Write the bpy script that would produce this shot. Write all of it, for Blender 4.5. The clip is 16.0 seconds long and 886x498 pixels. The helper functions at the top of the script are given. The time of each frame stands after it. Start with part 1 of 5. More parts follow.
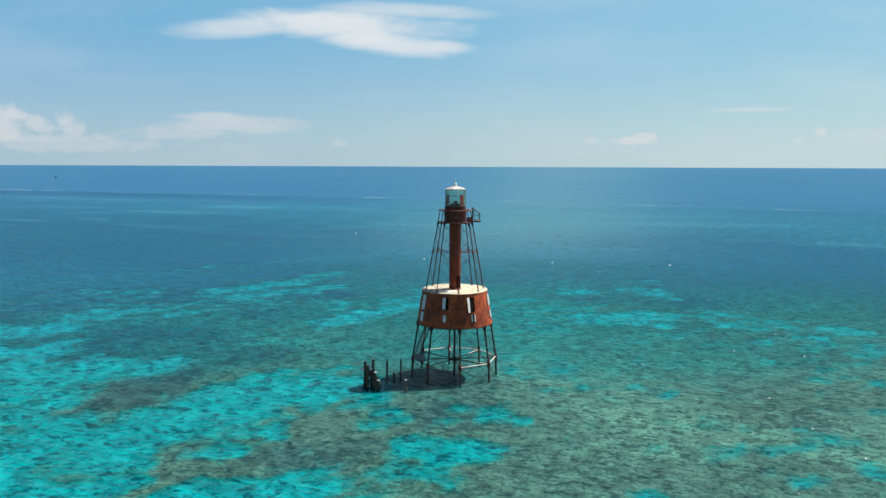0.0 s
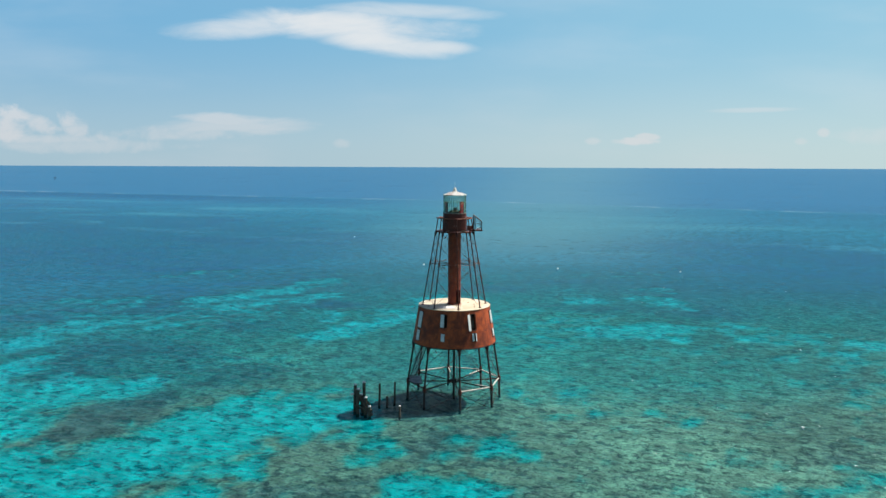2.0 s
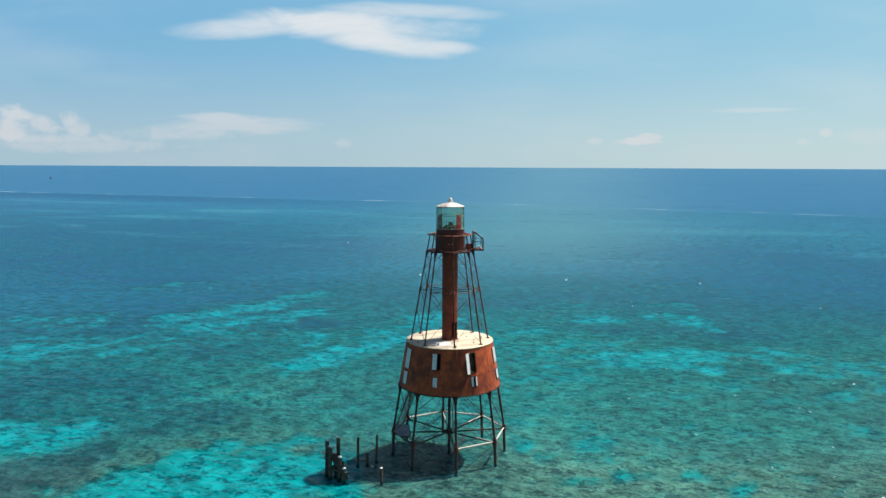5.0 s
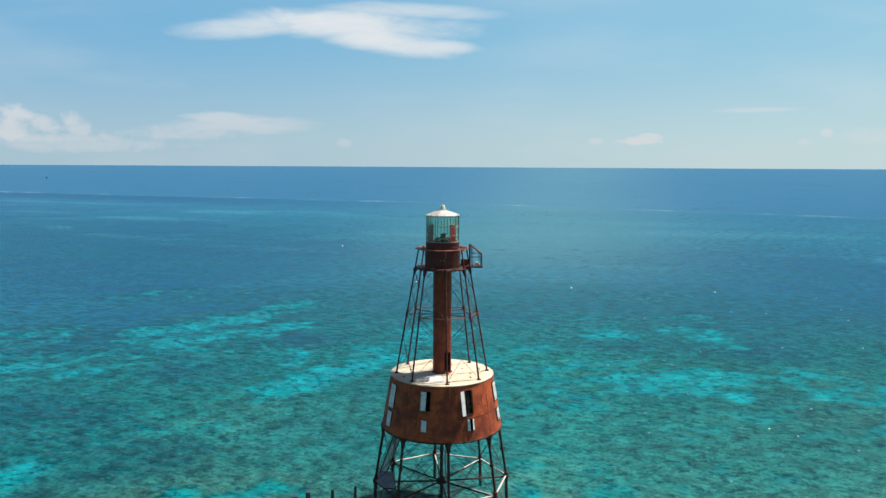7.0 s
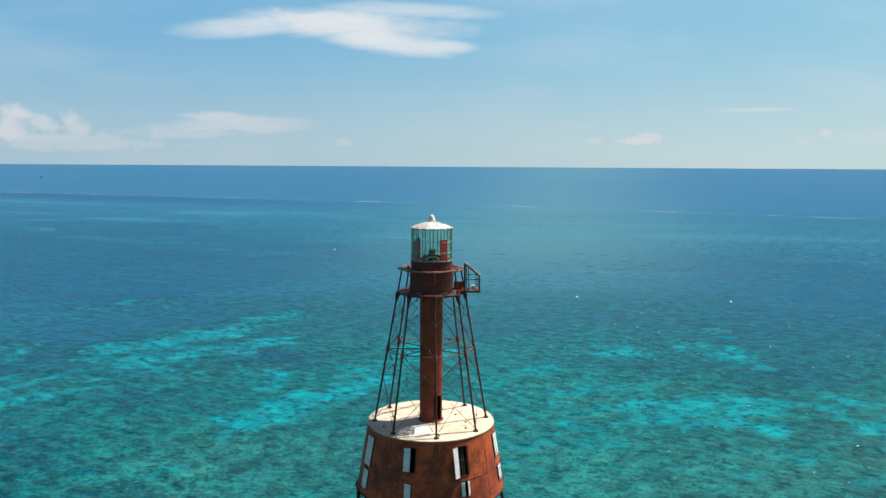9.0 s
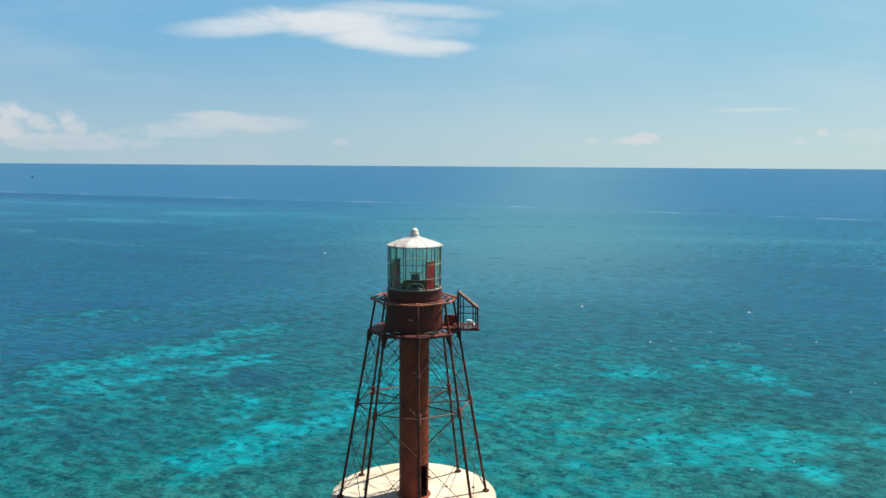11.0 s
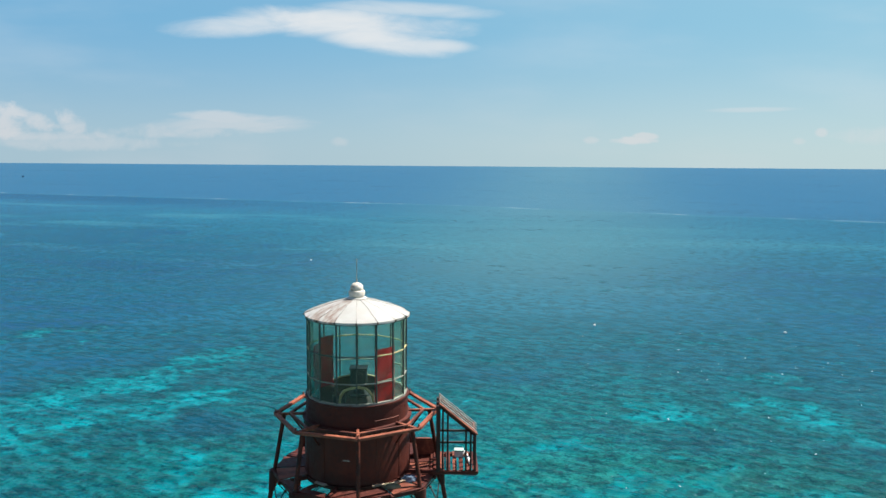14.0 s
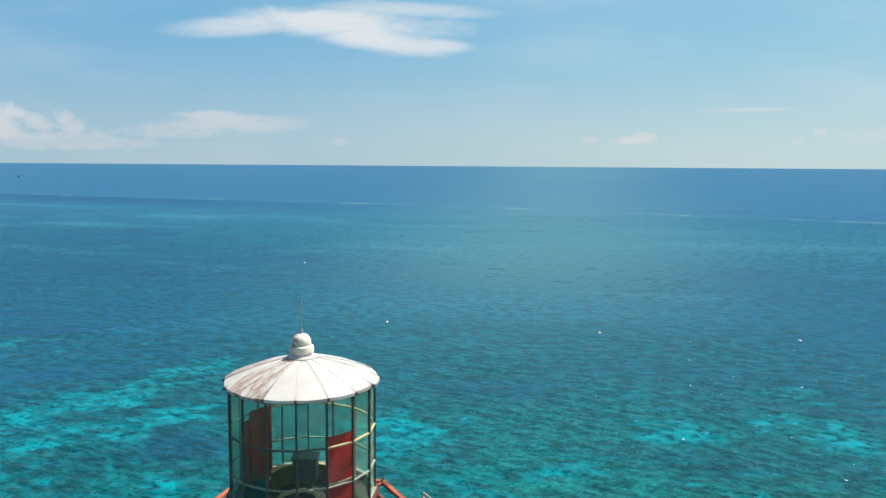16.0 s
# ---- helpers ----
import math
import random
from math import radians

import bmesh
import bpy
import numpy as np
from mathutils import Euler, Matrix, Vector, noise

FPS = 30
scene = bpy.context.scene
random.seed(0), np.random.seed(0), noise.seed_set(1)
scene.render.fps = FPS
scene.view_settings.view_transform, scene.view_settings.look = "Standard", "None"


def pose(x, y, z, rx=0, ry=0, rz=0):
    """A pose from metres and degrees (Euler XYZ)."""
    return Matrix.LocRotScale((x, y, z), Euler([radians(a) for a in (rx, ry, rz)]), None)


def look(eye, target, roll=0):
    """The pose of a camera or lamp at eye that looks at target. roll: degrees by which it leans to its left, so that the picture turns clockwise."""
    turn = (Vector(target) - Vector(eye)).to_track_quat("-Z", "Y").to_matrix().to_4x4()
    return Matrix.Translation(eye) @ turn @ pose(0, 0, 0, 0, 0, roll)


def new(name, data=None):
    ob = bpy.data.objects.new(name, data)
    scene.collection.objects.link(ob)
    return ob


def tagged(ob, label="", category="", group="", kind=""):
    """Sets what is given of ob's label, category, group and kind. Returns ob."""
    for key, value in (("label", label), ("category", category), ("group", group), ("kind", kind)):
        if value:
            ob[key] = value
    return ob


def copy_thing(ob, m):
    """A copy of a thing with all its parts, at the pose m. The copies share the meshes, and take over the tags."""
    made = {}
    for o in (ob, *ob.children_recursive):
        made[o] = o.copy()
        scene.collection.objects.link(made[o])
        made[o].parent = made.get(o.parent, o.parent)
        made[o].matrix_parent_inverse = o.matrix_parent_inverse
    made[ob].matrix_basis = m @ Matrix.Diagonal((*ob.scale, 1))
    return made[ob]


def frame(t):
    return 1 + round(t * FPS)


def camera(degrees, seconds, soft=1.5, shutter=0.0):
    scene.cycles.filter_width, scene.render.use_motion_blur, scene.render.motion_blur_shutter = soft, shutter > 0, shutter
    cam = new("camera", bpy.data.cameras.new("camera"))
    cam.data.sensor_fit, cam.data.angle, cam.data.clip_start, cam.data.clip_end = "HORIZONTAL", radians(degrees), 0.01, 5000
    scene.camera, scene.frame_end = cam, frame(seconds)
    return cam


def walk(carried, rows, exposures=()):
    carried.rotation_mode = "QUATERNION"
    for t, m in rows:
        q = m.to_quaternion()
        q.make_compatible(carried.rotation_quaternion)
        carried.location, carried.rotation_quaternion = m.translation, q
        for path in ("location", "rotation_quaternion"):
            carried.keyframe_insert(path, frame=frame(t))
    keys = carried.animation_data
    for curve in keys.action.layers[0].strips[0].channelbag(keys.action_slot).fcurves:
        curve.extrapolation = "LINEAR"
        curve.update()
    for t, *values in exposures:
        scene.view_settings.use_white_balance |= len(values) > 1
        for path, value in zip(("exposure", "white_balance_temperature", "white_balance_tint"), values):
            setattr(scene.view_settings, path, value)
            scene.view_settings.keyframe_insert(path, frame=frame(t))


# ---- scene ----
# the one lens and the flight towards the tower: seconds, x, y, z, yaw, pitch, roll (degrees)
PATH = [
    (0.0, -2.44, -137.47, 38.14, -0.125, -6.468, 0.223),
    (1.5, -1.97, -128.32, 38.40, 0.000, -6.432, 0.227),
    (2.5, -1.64, -121.50, 38.65, 0.042, -6.434, 0.235),
    (3.5, -1.26, -114.05, 38.85, 0.083, -6.436, 0.244),
    (4.2, -1.03, -108.59, 39.00, 0.112, -6.438, 0.253),
    (6.5, 0.12, -90.10, 39.10, 0.208, -6.452, 0.300),
    (8.0, 0.78, -77.76, 39.17, 0.183, -6.473, 0.334),
    (9.2, 1.30, -68.04, 39.14, 0.146, -6.487, 0.356),
    (11.5, 2.06, -48.54, 38.86, -0.083, -6.518, 0.417),
    (12.5, 2.45, -40.24, 38.82, -0.100, -6.528, 0.417),
    (13.5, 2.86, -31.89, 38.77, -0.116, -6.528, 0.418),
    (14.0, 3.06, -27.96, 38.74, -0.125, -6.529, 0.418),
    (14.5, 3.17, -25.22, 38.69, -0.145, -6.528, 0.419),
    (15.0, 3.24, -22.95, 38.64, -0.166, -6.528, 0.419),
    (15.5, 3.31, -20.86, 38.61, -0.187, -6.529, 0.420),
    (16.0, 3.42, -18.94, 38.60, -0.208, -6.529, 0.420),
]


def flight_pose(x, y, z, yaw, pitch, roll):
    a, b = radians(yaw), radians(pitch)
    ahead = Vector((-math.sin(a) * math.cos(b), math.cos(a) * math.cos(b), math.sin(b)))
    eye = Vector((x, y, z))
    return look(eye, eye + ahead, roll)


cam = camera(59.24, 16.0)
walk(cam, [(row[0], flight_pose(*row[1:])) for row in PATH], [(0.0, 1.0), (16.0, 1.0)])

# ---- light: a high sun over the sea, to the right and beyond the tower ----
SUN_EL, SUN_AZ = radians(61), radians(61)      # azimuth from +y towards +x
sun_dir = Vector((math.cos(SUN_EL) * math.sin(SUN_AZ), math.cos(SUN_EL) * math.cos(SUN_AZ), math.sin(SUN_EL)))
sun_data = bpy.data.lights.new("sun", "SUN")
sun_data.energy, sun_data.angle, sun_data.color = 4.95, radians(0.8), (1.0, 0.955, 0.88)
sun = new("sun", sun_data)
sun.matrix_world = look(sun_dir * 200, (0, 0, 0))

world = bpy.data.worlds.new("world")
scene.world = world
world.use_nodes = True


# ---- node helpers ----
def add(nt, kind, **sets):
    """A node; keys that name an input set or link it, the rest are properties."""
    node = nt.nodes.new(kind)
    inputs = sets.pop("inputs", {})
    for key, value in sets.items():
        setattr(node, key, value)
    for key, value in inputs.items():
        sock = node.inputs[key]
        if isinstance(value, bpy.types.NodeSocket):
            nt.links.new(value, sock)
        else:
            sock.default_value = value
    return node


def calc(nt, op, a, b=0.0, c=None, clamp=False):
    ins = {0: a, 1: b}
    if c is not None:
        ins[2] = c
    return add(nt, "ShaderNodeMath", operation=op, use_clamp=clamp, inputs=ins).outputs[0]


def smooth(nt, value, low, high, to_low=0.0, to_high=1.0):
    return add(nt, "ShaderNodeMapRange", interpolation_type="SMOOTHSTEP",
               inputs={0: value, 1: low, 2: high, 3: to_low, 4: to_high}).outputs[0]


def mix(nt, fac, a, b, blend="MIX"):
    def col(v):
        return v if isinstance(v, bpy.types.NodeSocket) else (*v, 1.0)[:4]
    return add(nt, "ShaderNodeMix", data_type="RGBA", blend_type=blend, inputs={0: fac, 6: col(a), 7: col(b)}).outputs[2]


def fuzz(nt, vec, scale, detail=4.0, rough=0.55, warp=0.0):
    return add(nt, "ShaderNodeTexNoise", inputs={"Vector": vec, "Scale": scale, "Detail": detail,
                                                 "Roughness": rough, "Distortion": warp}).outputs[0]


def mapped(nt, vec, scale=(1, 1, 1), turn=(0, 0, 0), shift=(0, 0, 0)):
    return add(nt, "ShaderNodeMapping", inputs={0: vec, 1: shift, 2: turn, 3: scale}).outputs[0]


def grain(nt, vec, deg, along, across):
    """Coordinates stretched along the direction deg on the ground."""
    return mapped(nt, mapped(nt, vec, (1, 1, 1), (0, 0, radians(-deg))), (along, across, 1))


def material(name):
    m = bpy.data.materials.new(name)
    m.use_nodes = True
    nt = m.node_tree
    bsdf = nt.nodes["Principled BSDF"]
    pos = add(nt, "ShaderNodeTexCoord").outputs["Object"]
    return m, nt, bsdf, pos


def ports(nt, node, **links):
    for key, value in links.items():
        sock = node.inputs[key.replace("_", " ")]
        if isinstance(value, bpy.types.NodeSocket):
            nt.links.new(value, sock)
        else:
            sock.default_value = value


def relief(nt, height, strength, distance):
    return add(nt, "ShaderNodeBump", inputs={"Strength": strength, "Distance": distance, "Height": height}).outputs[0]


# ---- sky with its clouds ----
def build_sky():
    nt = world.node_tree
    back = nt.nodes["Background"]
    sky = add(nt, "ShaderNodeTexSky", sky_type="NISHITA", sun_disc=False, sun_elevation=SUN_EL, sun_rotation=SUN_AZ,
              altitude=40, air_density=1.0, dust_density=0.7, ozone_density=1.6)
    way = add(nt, "ShaderNodeTexCoord").outputs["Generated"]
    sep = add(nt, "ShaderNodeSeparateXYZ", inputs={0: way})
    ahead = calc(nt, "MAXIMUM", sep.outputs[1], 0.02)
    u = calc(nt, "DIVIDE", sep.outputs[0], ahead)
    v = calc(nt, "DIVIDE", sep.outputs[2], ahead)
    flat = add(nt, "ShaderNodeCombineXYZ", inputs={0: u, 1: v, 2: 0.0}).outputs[0]
    wisp = mapped(nt, flat, (9, 34, 1), (0, 0, -0.05))
    n1 = fuzz(nt, wisp, 1.0, 9, 0.60, 0.6)
    n2 = fuzz(nt, mapped(nt, flat, (34, 44, 1)), 1.0, 9, 0.62, 0.4)
    soft = fuzz(nt, mapped(nt, flat, (3, 11, 1), (0, 0, 0), (3.1, 1.7, 0)), 1.0, 5, 0.5)
    total = None

    def cloud(cu, cv, au, av, tilt, density, puffy, ragged, edge=1.15):
        nonlocal total
        du, dv = calc(nt, "SUBTRACT", u, cu), calc(nt, "SUBTRACT", v, cv)
        dv = calc(nt, "SUBTRACT", dv, calc(nt, "MULTIPLY", du, tilt))
        a = calc(nt, "POWER", calc(nt, "ABSOLUTE", calc(nt, "DIVIDE", du, au)), 2.0)
        b = calc(nt, "POWER", calc(nt, "ABSOLUTE", calc(nt, "DIVIDE", dv, av)), 2.0)
        body = calc(nt, "SUBTRACT", 1.0, calc(nt, "ADD", a, b))
        grain = calc(nt, "SUBTRACT", n2 if puffy else n1, 0.5)
        body = calc(nt, "MULTIPLY_ADD", grain, ragged, body)
        veil = smooth(nt, body, 0.0, edge, 0.0, density)
        total = veil if total is None else calc(nt, "MAXIMUM", total, veil)

    for row in CLOUDS:
        cloud(*row)
    # thin high veil over the whole sky, thicker towards the horizon
    veil = smooth(nt, soft, 0.45, 0.75, 0.0, 0.16)
    total = calc(nt, "MAXIMUM", total, veil)
    total = calc(nt, "MULTIPLY", total, smooth(nt, sep.outputs[1], 0.05, 0.3))
    # sea haze: milky blue at the horizon, clearing upwards, paler towards the sun's side
    east = smooth(nt, sep.outputs[0], -0.5, 0.6)
    low = mix(nt, east, HAZE_WEST, HAZE_EAST)
    air = mix(nt, smooth(nt, sep.outputs[2], -0.02, 0.17), low, mix(nt, east, UPPER_WEST, UPPER_EAST))
    haze = smooth(nt, sep.outputs[2], 0.16, 0.42, SKY_HAZE, 0.0)
    tint = mix(nt, haze, sky.outputs[0], air)
    lit = mix(nt, total, tint, mix(nt, smooth(nt, v, 0.03, 0.12), CLOUD_LOW, CLOUD_COLOUR))
    ports(nt, back, Color=lit, Strength=SKY_STRENGTH)


SKY_STRENGTH, SKY_HAZE = 0.0554, 0.92
HAZE_WEST, HAZE_EAST = (3.5, 5.0, 5.9), (4.9, 6.3, 6.5)
UPPER_WEST, UPPER_EAST = (1.65, 4.05, 6.25), (2.65, 5.25, 6.75)
CLOUD_COLOUR, CLOUD_LOW = (7.0, 7.3, 7.5), (6.6, 6.5, 6.6)
# u, v (tangents of direction about +y), half sizes, tilt, density, puffy, raggedness
CLOUDS = [
    (-0.115, 0.168, 0.170, 0.024, -0.05, 0.95, False, 1.5),
    (-0.075, 0.150, 0.110, 0.022, -0.12, 0.95, False, 1.3),
    (-0.020, 0.143, 0.080, 0.012, -0.05, 0.80, False, 1.2),
    (-0.250, 0.164, 0.110, 0.016, 0.05, 0.75, False, 1.6),
    (-0.050, 0.186, 0.140, 0.012, -0.03, 0.60, False, 1.5),
    (-0.560, 0.040, 0.055, 0.024, -0.10, 0.66, True, 3.0, 1.2),
    (-0.548, 0.056, 0.032, 0.015, -0.15, 0.66, True, 3.0, 1.2),
    (-0.512, 0.042, 0.032, 0.016, -0.25, 0.58, True, 3.0, 1.2),
    (-0.474, 0.050, 0.019, 0.015, -0.10, 0.60, True, 3.0, 1.3),
    (-0.466, 0.036, 0.022, 0.024, -0.10, 0.52, True, 3.0, 1.3),
    (-0.500, 0.026, 0.110, 0.009, 0.00, 0.48, True, 2.0),
    (-0.470, 0.018, 0.160, 0.012, 0.00, 0.34, True, 2.4),
    (-0.275, 0.052, 0.075, 0.009, -0.04, 0.52, False, 2.2, 0.9),
    (-0.260, 0.043, 0.130, 0.013, 0.02, 0.46, False, 2.6),
    (-0.330, 0.034, 0.110, 0.012, 0.02, 0.36, True, 2.6),
    (-0.345, 0.030, 0.020, 0.006, 0.00, 0.42, True, 1.6),
    (-0.130, 0.022, 0.014, 0.007, 0.00, 0.26, True, 1.6),
    (0.242, 0.026, 0.034, 0.006, 0.00, 0.62, True, 2.2, 0.9),
    (0.258, 0.031, 0.018, 0.006, 0.00, 0.55, True, 2.0, 0.8),
    (0.190, 0.026, 0.014, 0.006, 0.00, 0.40, True, 2.0),
    (0.482, 0.038, 0.010, 0.007, 0.00, 0.45, True, 1.4, 0.9),
    (0.455, 0.027, 0.012, 0.006, 0.00, 0.32, True, 1.6),
    (0.395, 0.066, 0.075, 0.004, 0.03, 0.34, False, 1.4),
    (0.550, 0.034, 0.060, 0.014, 0.00, 0.26, True, 2.0),
]
build_sky()


# ---- materials ----
def rusty(name, dark, mid, bright, rough=0.75, streak=0.0, flake=None, scale=1.0, flake_cut=0.66):
    """Corroded painted iron: two scales of rust, runs down the wall, and flakes of old paint."""
    m, nt, bsdf, pos = material(name)
    shade = add(nt, "ShaderNodeObjectInfo").outputs["Random"]
    big = fuzz(nt, pos, 0.55 * scale, 5, 0.6, 0.6)
    fine = fuzz(nt, pos, 5.5 * scale, 6, 0.65)
    col = mix(nt, smooth(nt, big, 0.32, 0.68), dark, mid)
    col = mix(nt, smooth(nt, calc(nt, "MULTIPLY_ADD", fine, 0.5, calc(nt, "MULTIPLY", big, 0.5)), 0.46, 0.68), col, bright)
    if streak:
        runs = fuzz(nt, mapped(nt, pos, (2.4, 2.4, 0.22)), 1.6, 4, 0.6)
        col = mix(nt, smooth(nt, runs, 0.5, 0.75, 0.0, streak), col, dark)
    if flake:
        chip = fuzz(nt, mapped(nt, pos, (1, 1, 1.4)), 1.3 * scale, 8, 0.72)
        col = mix(nt, smooth(nt, chip, flake_cut, flake_cut + 0.06), col, flake)
    col = mix(nt, smooth(nt, shade, 0.0, 1.0, 0.0, 0.22), col, bright)
    ports(nt, bsdf, Base_Color=col, Roughness=smooth(nt, fine, 0.3, 0.7, rough - 0.12, rough + 0.12),
          Normal=relief(nt, fine, 0.5, 0.02), Metallic=0.0)
    bsdf.inputs["Specular IOR Level"].default_value = 0.3
    return m


def plain(name, a, b, rough=0.6, scale=3.0, spec=0.4, bump=0.01, lift=None):
    m, nt, bsdf, pos = material(name)
    big, fine = fuzz(nt, pos, scale * 0.3, 4, 0.6), fuzz(nt, pos, scale * 3, 5, 0.65)
    col = mix(nt, smooth(nt, calc(nt, "MULTIPLY_ADD", fine, 0.4, calc(nt, "MULTIPLY", big, 0.6)), 0.35, 0.65), a, b)
    if lift:
        col = mix(nt, smooth(nt, fuzz(nt, pos, scale * 0.9, 6, 0.7), 0.6, 0.68), col, lift)
    ports(nt, bsdf, Base_Color=col, Roughness=rough, Normal=relief(nt, fine, 0.35, bump))
    bsdf.inputs["Specular IOR Level"].default_value = spec
    return m


drum_iron = rusty("drum_iron", (0.078, 0.014, 0.008), (0.25, 0.043, 0.013), (0.47, 0.092, 0.019), 0.72, 0.7, (0.23, 0.153, 0.102), 1.0, 0.685)
column_iron = rusty("column_iron", (0.085, 0.013, 0.007), (0.178, 0.028, 0.01), (0.272, 0.049, 0.015), 0.7, 0.6, (0.221, 0.085, 0.043), 1.4, 0.72)
watch_iron = rusty("watch_iron", (0.039, 0.008, 0.006), (0.07, 0.013, 0.008), (0.111, 0.023, 0.011), 0.6, 0.5, (0.145, 0.047, 0.025), 1.4, 0.70)
leg_iron = rusty("leg_iron", (0.015, 0.009, 0.007), (0.032, 0.013, 0.009), (0.076, 0.025, 0.013), 0.75, 0.0, None, 2.0)
upper_iron = rusty("upper_iron", (0.024, 0.008, 0.007), (0.061, 0.015, 0.009), (0.145, 0.032, 0.015), 0.72, 0.0, None, 2.2)
red_iron = rusty("red_iron", (0.076, 0.02, 0.014), (0.23, 0.06, 0.031), (0.323, 0.102, 0.054), 0.65, 0.0, None, 2.4)
collar_iron = rusty("collar_iron", (0.051, 0.017, 0.011), (0.128, 0.036, 0.02), (0.204, 0.06, 0.03), 0.7, 0.0, None, 2.4)
rod_iron = plain("rod_iron", (0.03, 0.017, 0.014), (0.068, 0.03, 0.019), 0.7, 4)
pile_iron = plain("pile_iron", (0.015, 0.013, 0.012), (0.043, 0.024, 0.017), 0.6, 3)
pale_pipe = plain("pale_pipe", (0.272, 0.238, 0.196), (0.493, 0.459, 0.399), 0.65, 4, 0.35, 0.01, (0.17, 0.085, 0.051))
shutter_paint = plain("shutter_paint", (0.425, 0.425, 0.399), (0.629, 0.629, 0.595), 0.6, 4, 0.35, 0.008, (0.281, 0.246, 0.204))
# near-black: the shade inside rooms and holes is put into the colour
unlit_inside = plain("unlit_inside", (0.01, 0.009, 0.009), (0.025, 0.02, 0.017), 0.8, 3)
muntin_iron = plain("muntin_iron", (0.034, 0.043, 0.038), (0.093, 0.093, 0.076), 0.55, 6)
muntin_pale = plain("muntin_pale", (0.145, 0.153, 0.128), (0.281, 0.281, 0.238), 0.6, 6, 0.4, 0.006, (0.17, 0.111, 0.068))
brass = plain("brass", (0.323, 0.246, 0.111), (0.459, 0.365, 0.17), 0.5, 6, 0.5, 0.005, (0.212, 0.128, 0.051))
kerb_bronze = plain("kerb_bronze", (0.06, 0.038, 0.019), (0.119, 0.076, 0.038), 0.6, 5)
beacon_dark = plain("beacon_dark", (0.017, 0.02, 0.022), (0.034, 0.038, 0.038), 0.5, 5)
white_plastic = plain("white_plastic", (0.51, 0.518, 0.51), (0.663, 0.671, 0.663), 0.5, 6)
lid_green = plain("lid_green", (0.30, 0.42, 0.38), (0.42, 0.53, 0.48), 0.5, 6)
old_wood = plain("old_wood", (0.028, 0.022, 0.017), (0.10, 0.08, 0.058), 0.85, 4, 0.2, 0.03)
guano = plain("guano", (0.425, 0.416, 0.374), (0.612, 0.603, 0.561), 0.85, 6, 0.2, 0.02)
landing_steel = plain("landing_steel", (0.119, 0.136, 0.14), (0.255, 0.272, 0.272), 0.6, 4)
blue_cloth = plain("blue_cloth", (0.085, 0.136, 0.204), (0.187, 0.246, 0.306), 0.85, 6, 0.2, 0.02)
olive_canvas = plain("olive_canvas", (0.085, 0.085, 0.047), (0.204, 0.196, 0.128), 0.9, 6, 0.2, 0.02)
debris_wood = plain("debris_wood", (0.17, 0.111, 0.068), (0.34, 0.281, 0.204), 0.8, 4)


def deck_paint():
    m, nt, bsdf, pos = material("deck_paint")
    big, fine = fuzz(nt, pos, 0.35, 5, 0.6, 0.5), fuzz(nt, pos, 4.5, 7, 0.7)
    col = mix(nt, smooth(nt, big, 0.35, 0.7), (0.464, 0.396, 0.292), (0.378, 0.305, 0.202))
    col = mix(nt, smooth(nt, fine, 0.52, 0.72, 0.0, 0.7), col, (0.499, 0.439, 0.331))
    blot = fuzz(nt, pos, 1.1, 8, 0.75)
    col = mix(nt, smooth(nt, blot, 0.56, 0.66, 0.0, 0.8), col, (0.344, 0.232, 0.129))
    rim = add(nt, "ShaderNodeVectorMath", operation="LENGTH", inputs={0: mapped(nt, pos, (1, 1, 0))}).outputs["Value"]
    grime = calc(nt, "MULTIPLY_ADD", fuzz(nt, pos, 1.6, 7, 0.72), 2.4, calc(nt, "SUBTRACT", rim, 6.75))
    col = mix(nt, smooth(nt, grime, 0.0, 0.5, 0.0, 0.7), col, (0.31, 0.215, 0.12))
    # flaked patch of bare primer beside the stair column
    away = add(nt, "ShaderNodeVectorMath", operation="DISTANCE", inputs={0: pos, 1: (-0.9, -3.0, 15.4)}).outputs["Value"]
    bare = calc(nt, "MULTIPLY_ADD", fuzz(nt, mapped(nt, pos, (2.2, 0.8, 1)), 1.2, 8, 0.7), 3.2, calc(nt, "MULTIPLY", away, -0.85))
    col = mix(nt, smooth(nt, bare, 0.35, 0.75, 0.0, 0.8), col, (0.533, 0.516, 0.499))
    ports(nt, bsdf, Base_Color=col, Roughness=0.8, Normal=relief(nt, fine, 0.4, 0.015))
    return m


def roof_paint(name, worn):
    m, nt, bsdf, pos = material(name)
    rnd = add(nt, "ShaderNodeObjectInfo").outputs["Random"]
    big, fine = fuzz(nt, pos, 1.1, 5, 0.6), fuzz(nt, pos, 12, 6, 0.65)
    col = mix(nt, smooth(nt, big, 0.35, 0.7), (0.74, 0.731, 0.705), (0.654, 0.628, 0.585))
    col = mix(nt, smooth(nt, rnd, 0.3, 1.0, 0.0, 0.25), col, (0.533, 0.482, 0.43))
    if worn:
        patch = smooth(nt, fuzz(nt, mapped(nt, pos, (4.5, 0.9, 2)), 1.7, 6, 0.65), 0.40, 0.60)
        col = mix(nt, calc(nt, "MULTIPLY", patch, worn), col, (0.361, 0.224, 0.163))
    spot = fuzz(nt, pos, 3.2, 8, 0.75)
    col = mix(nt, smooth(nt, spot, 0.66, 0.72, 0.0, 0.6), col, (0.344, 0.224, 0.138))
    ports(nt, bsdf, Base_Color=col, Roughness=0.5, Normal=relief(nt, fine, 0.2, 0.01))
    return m


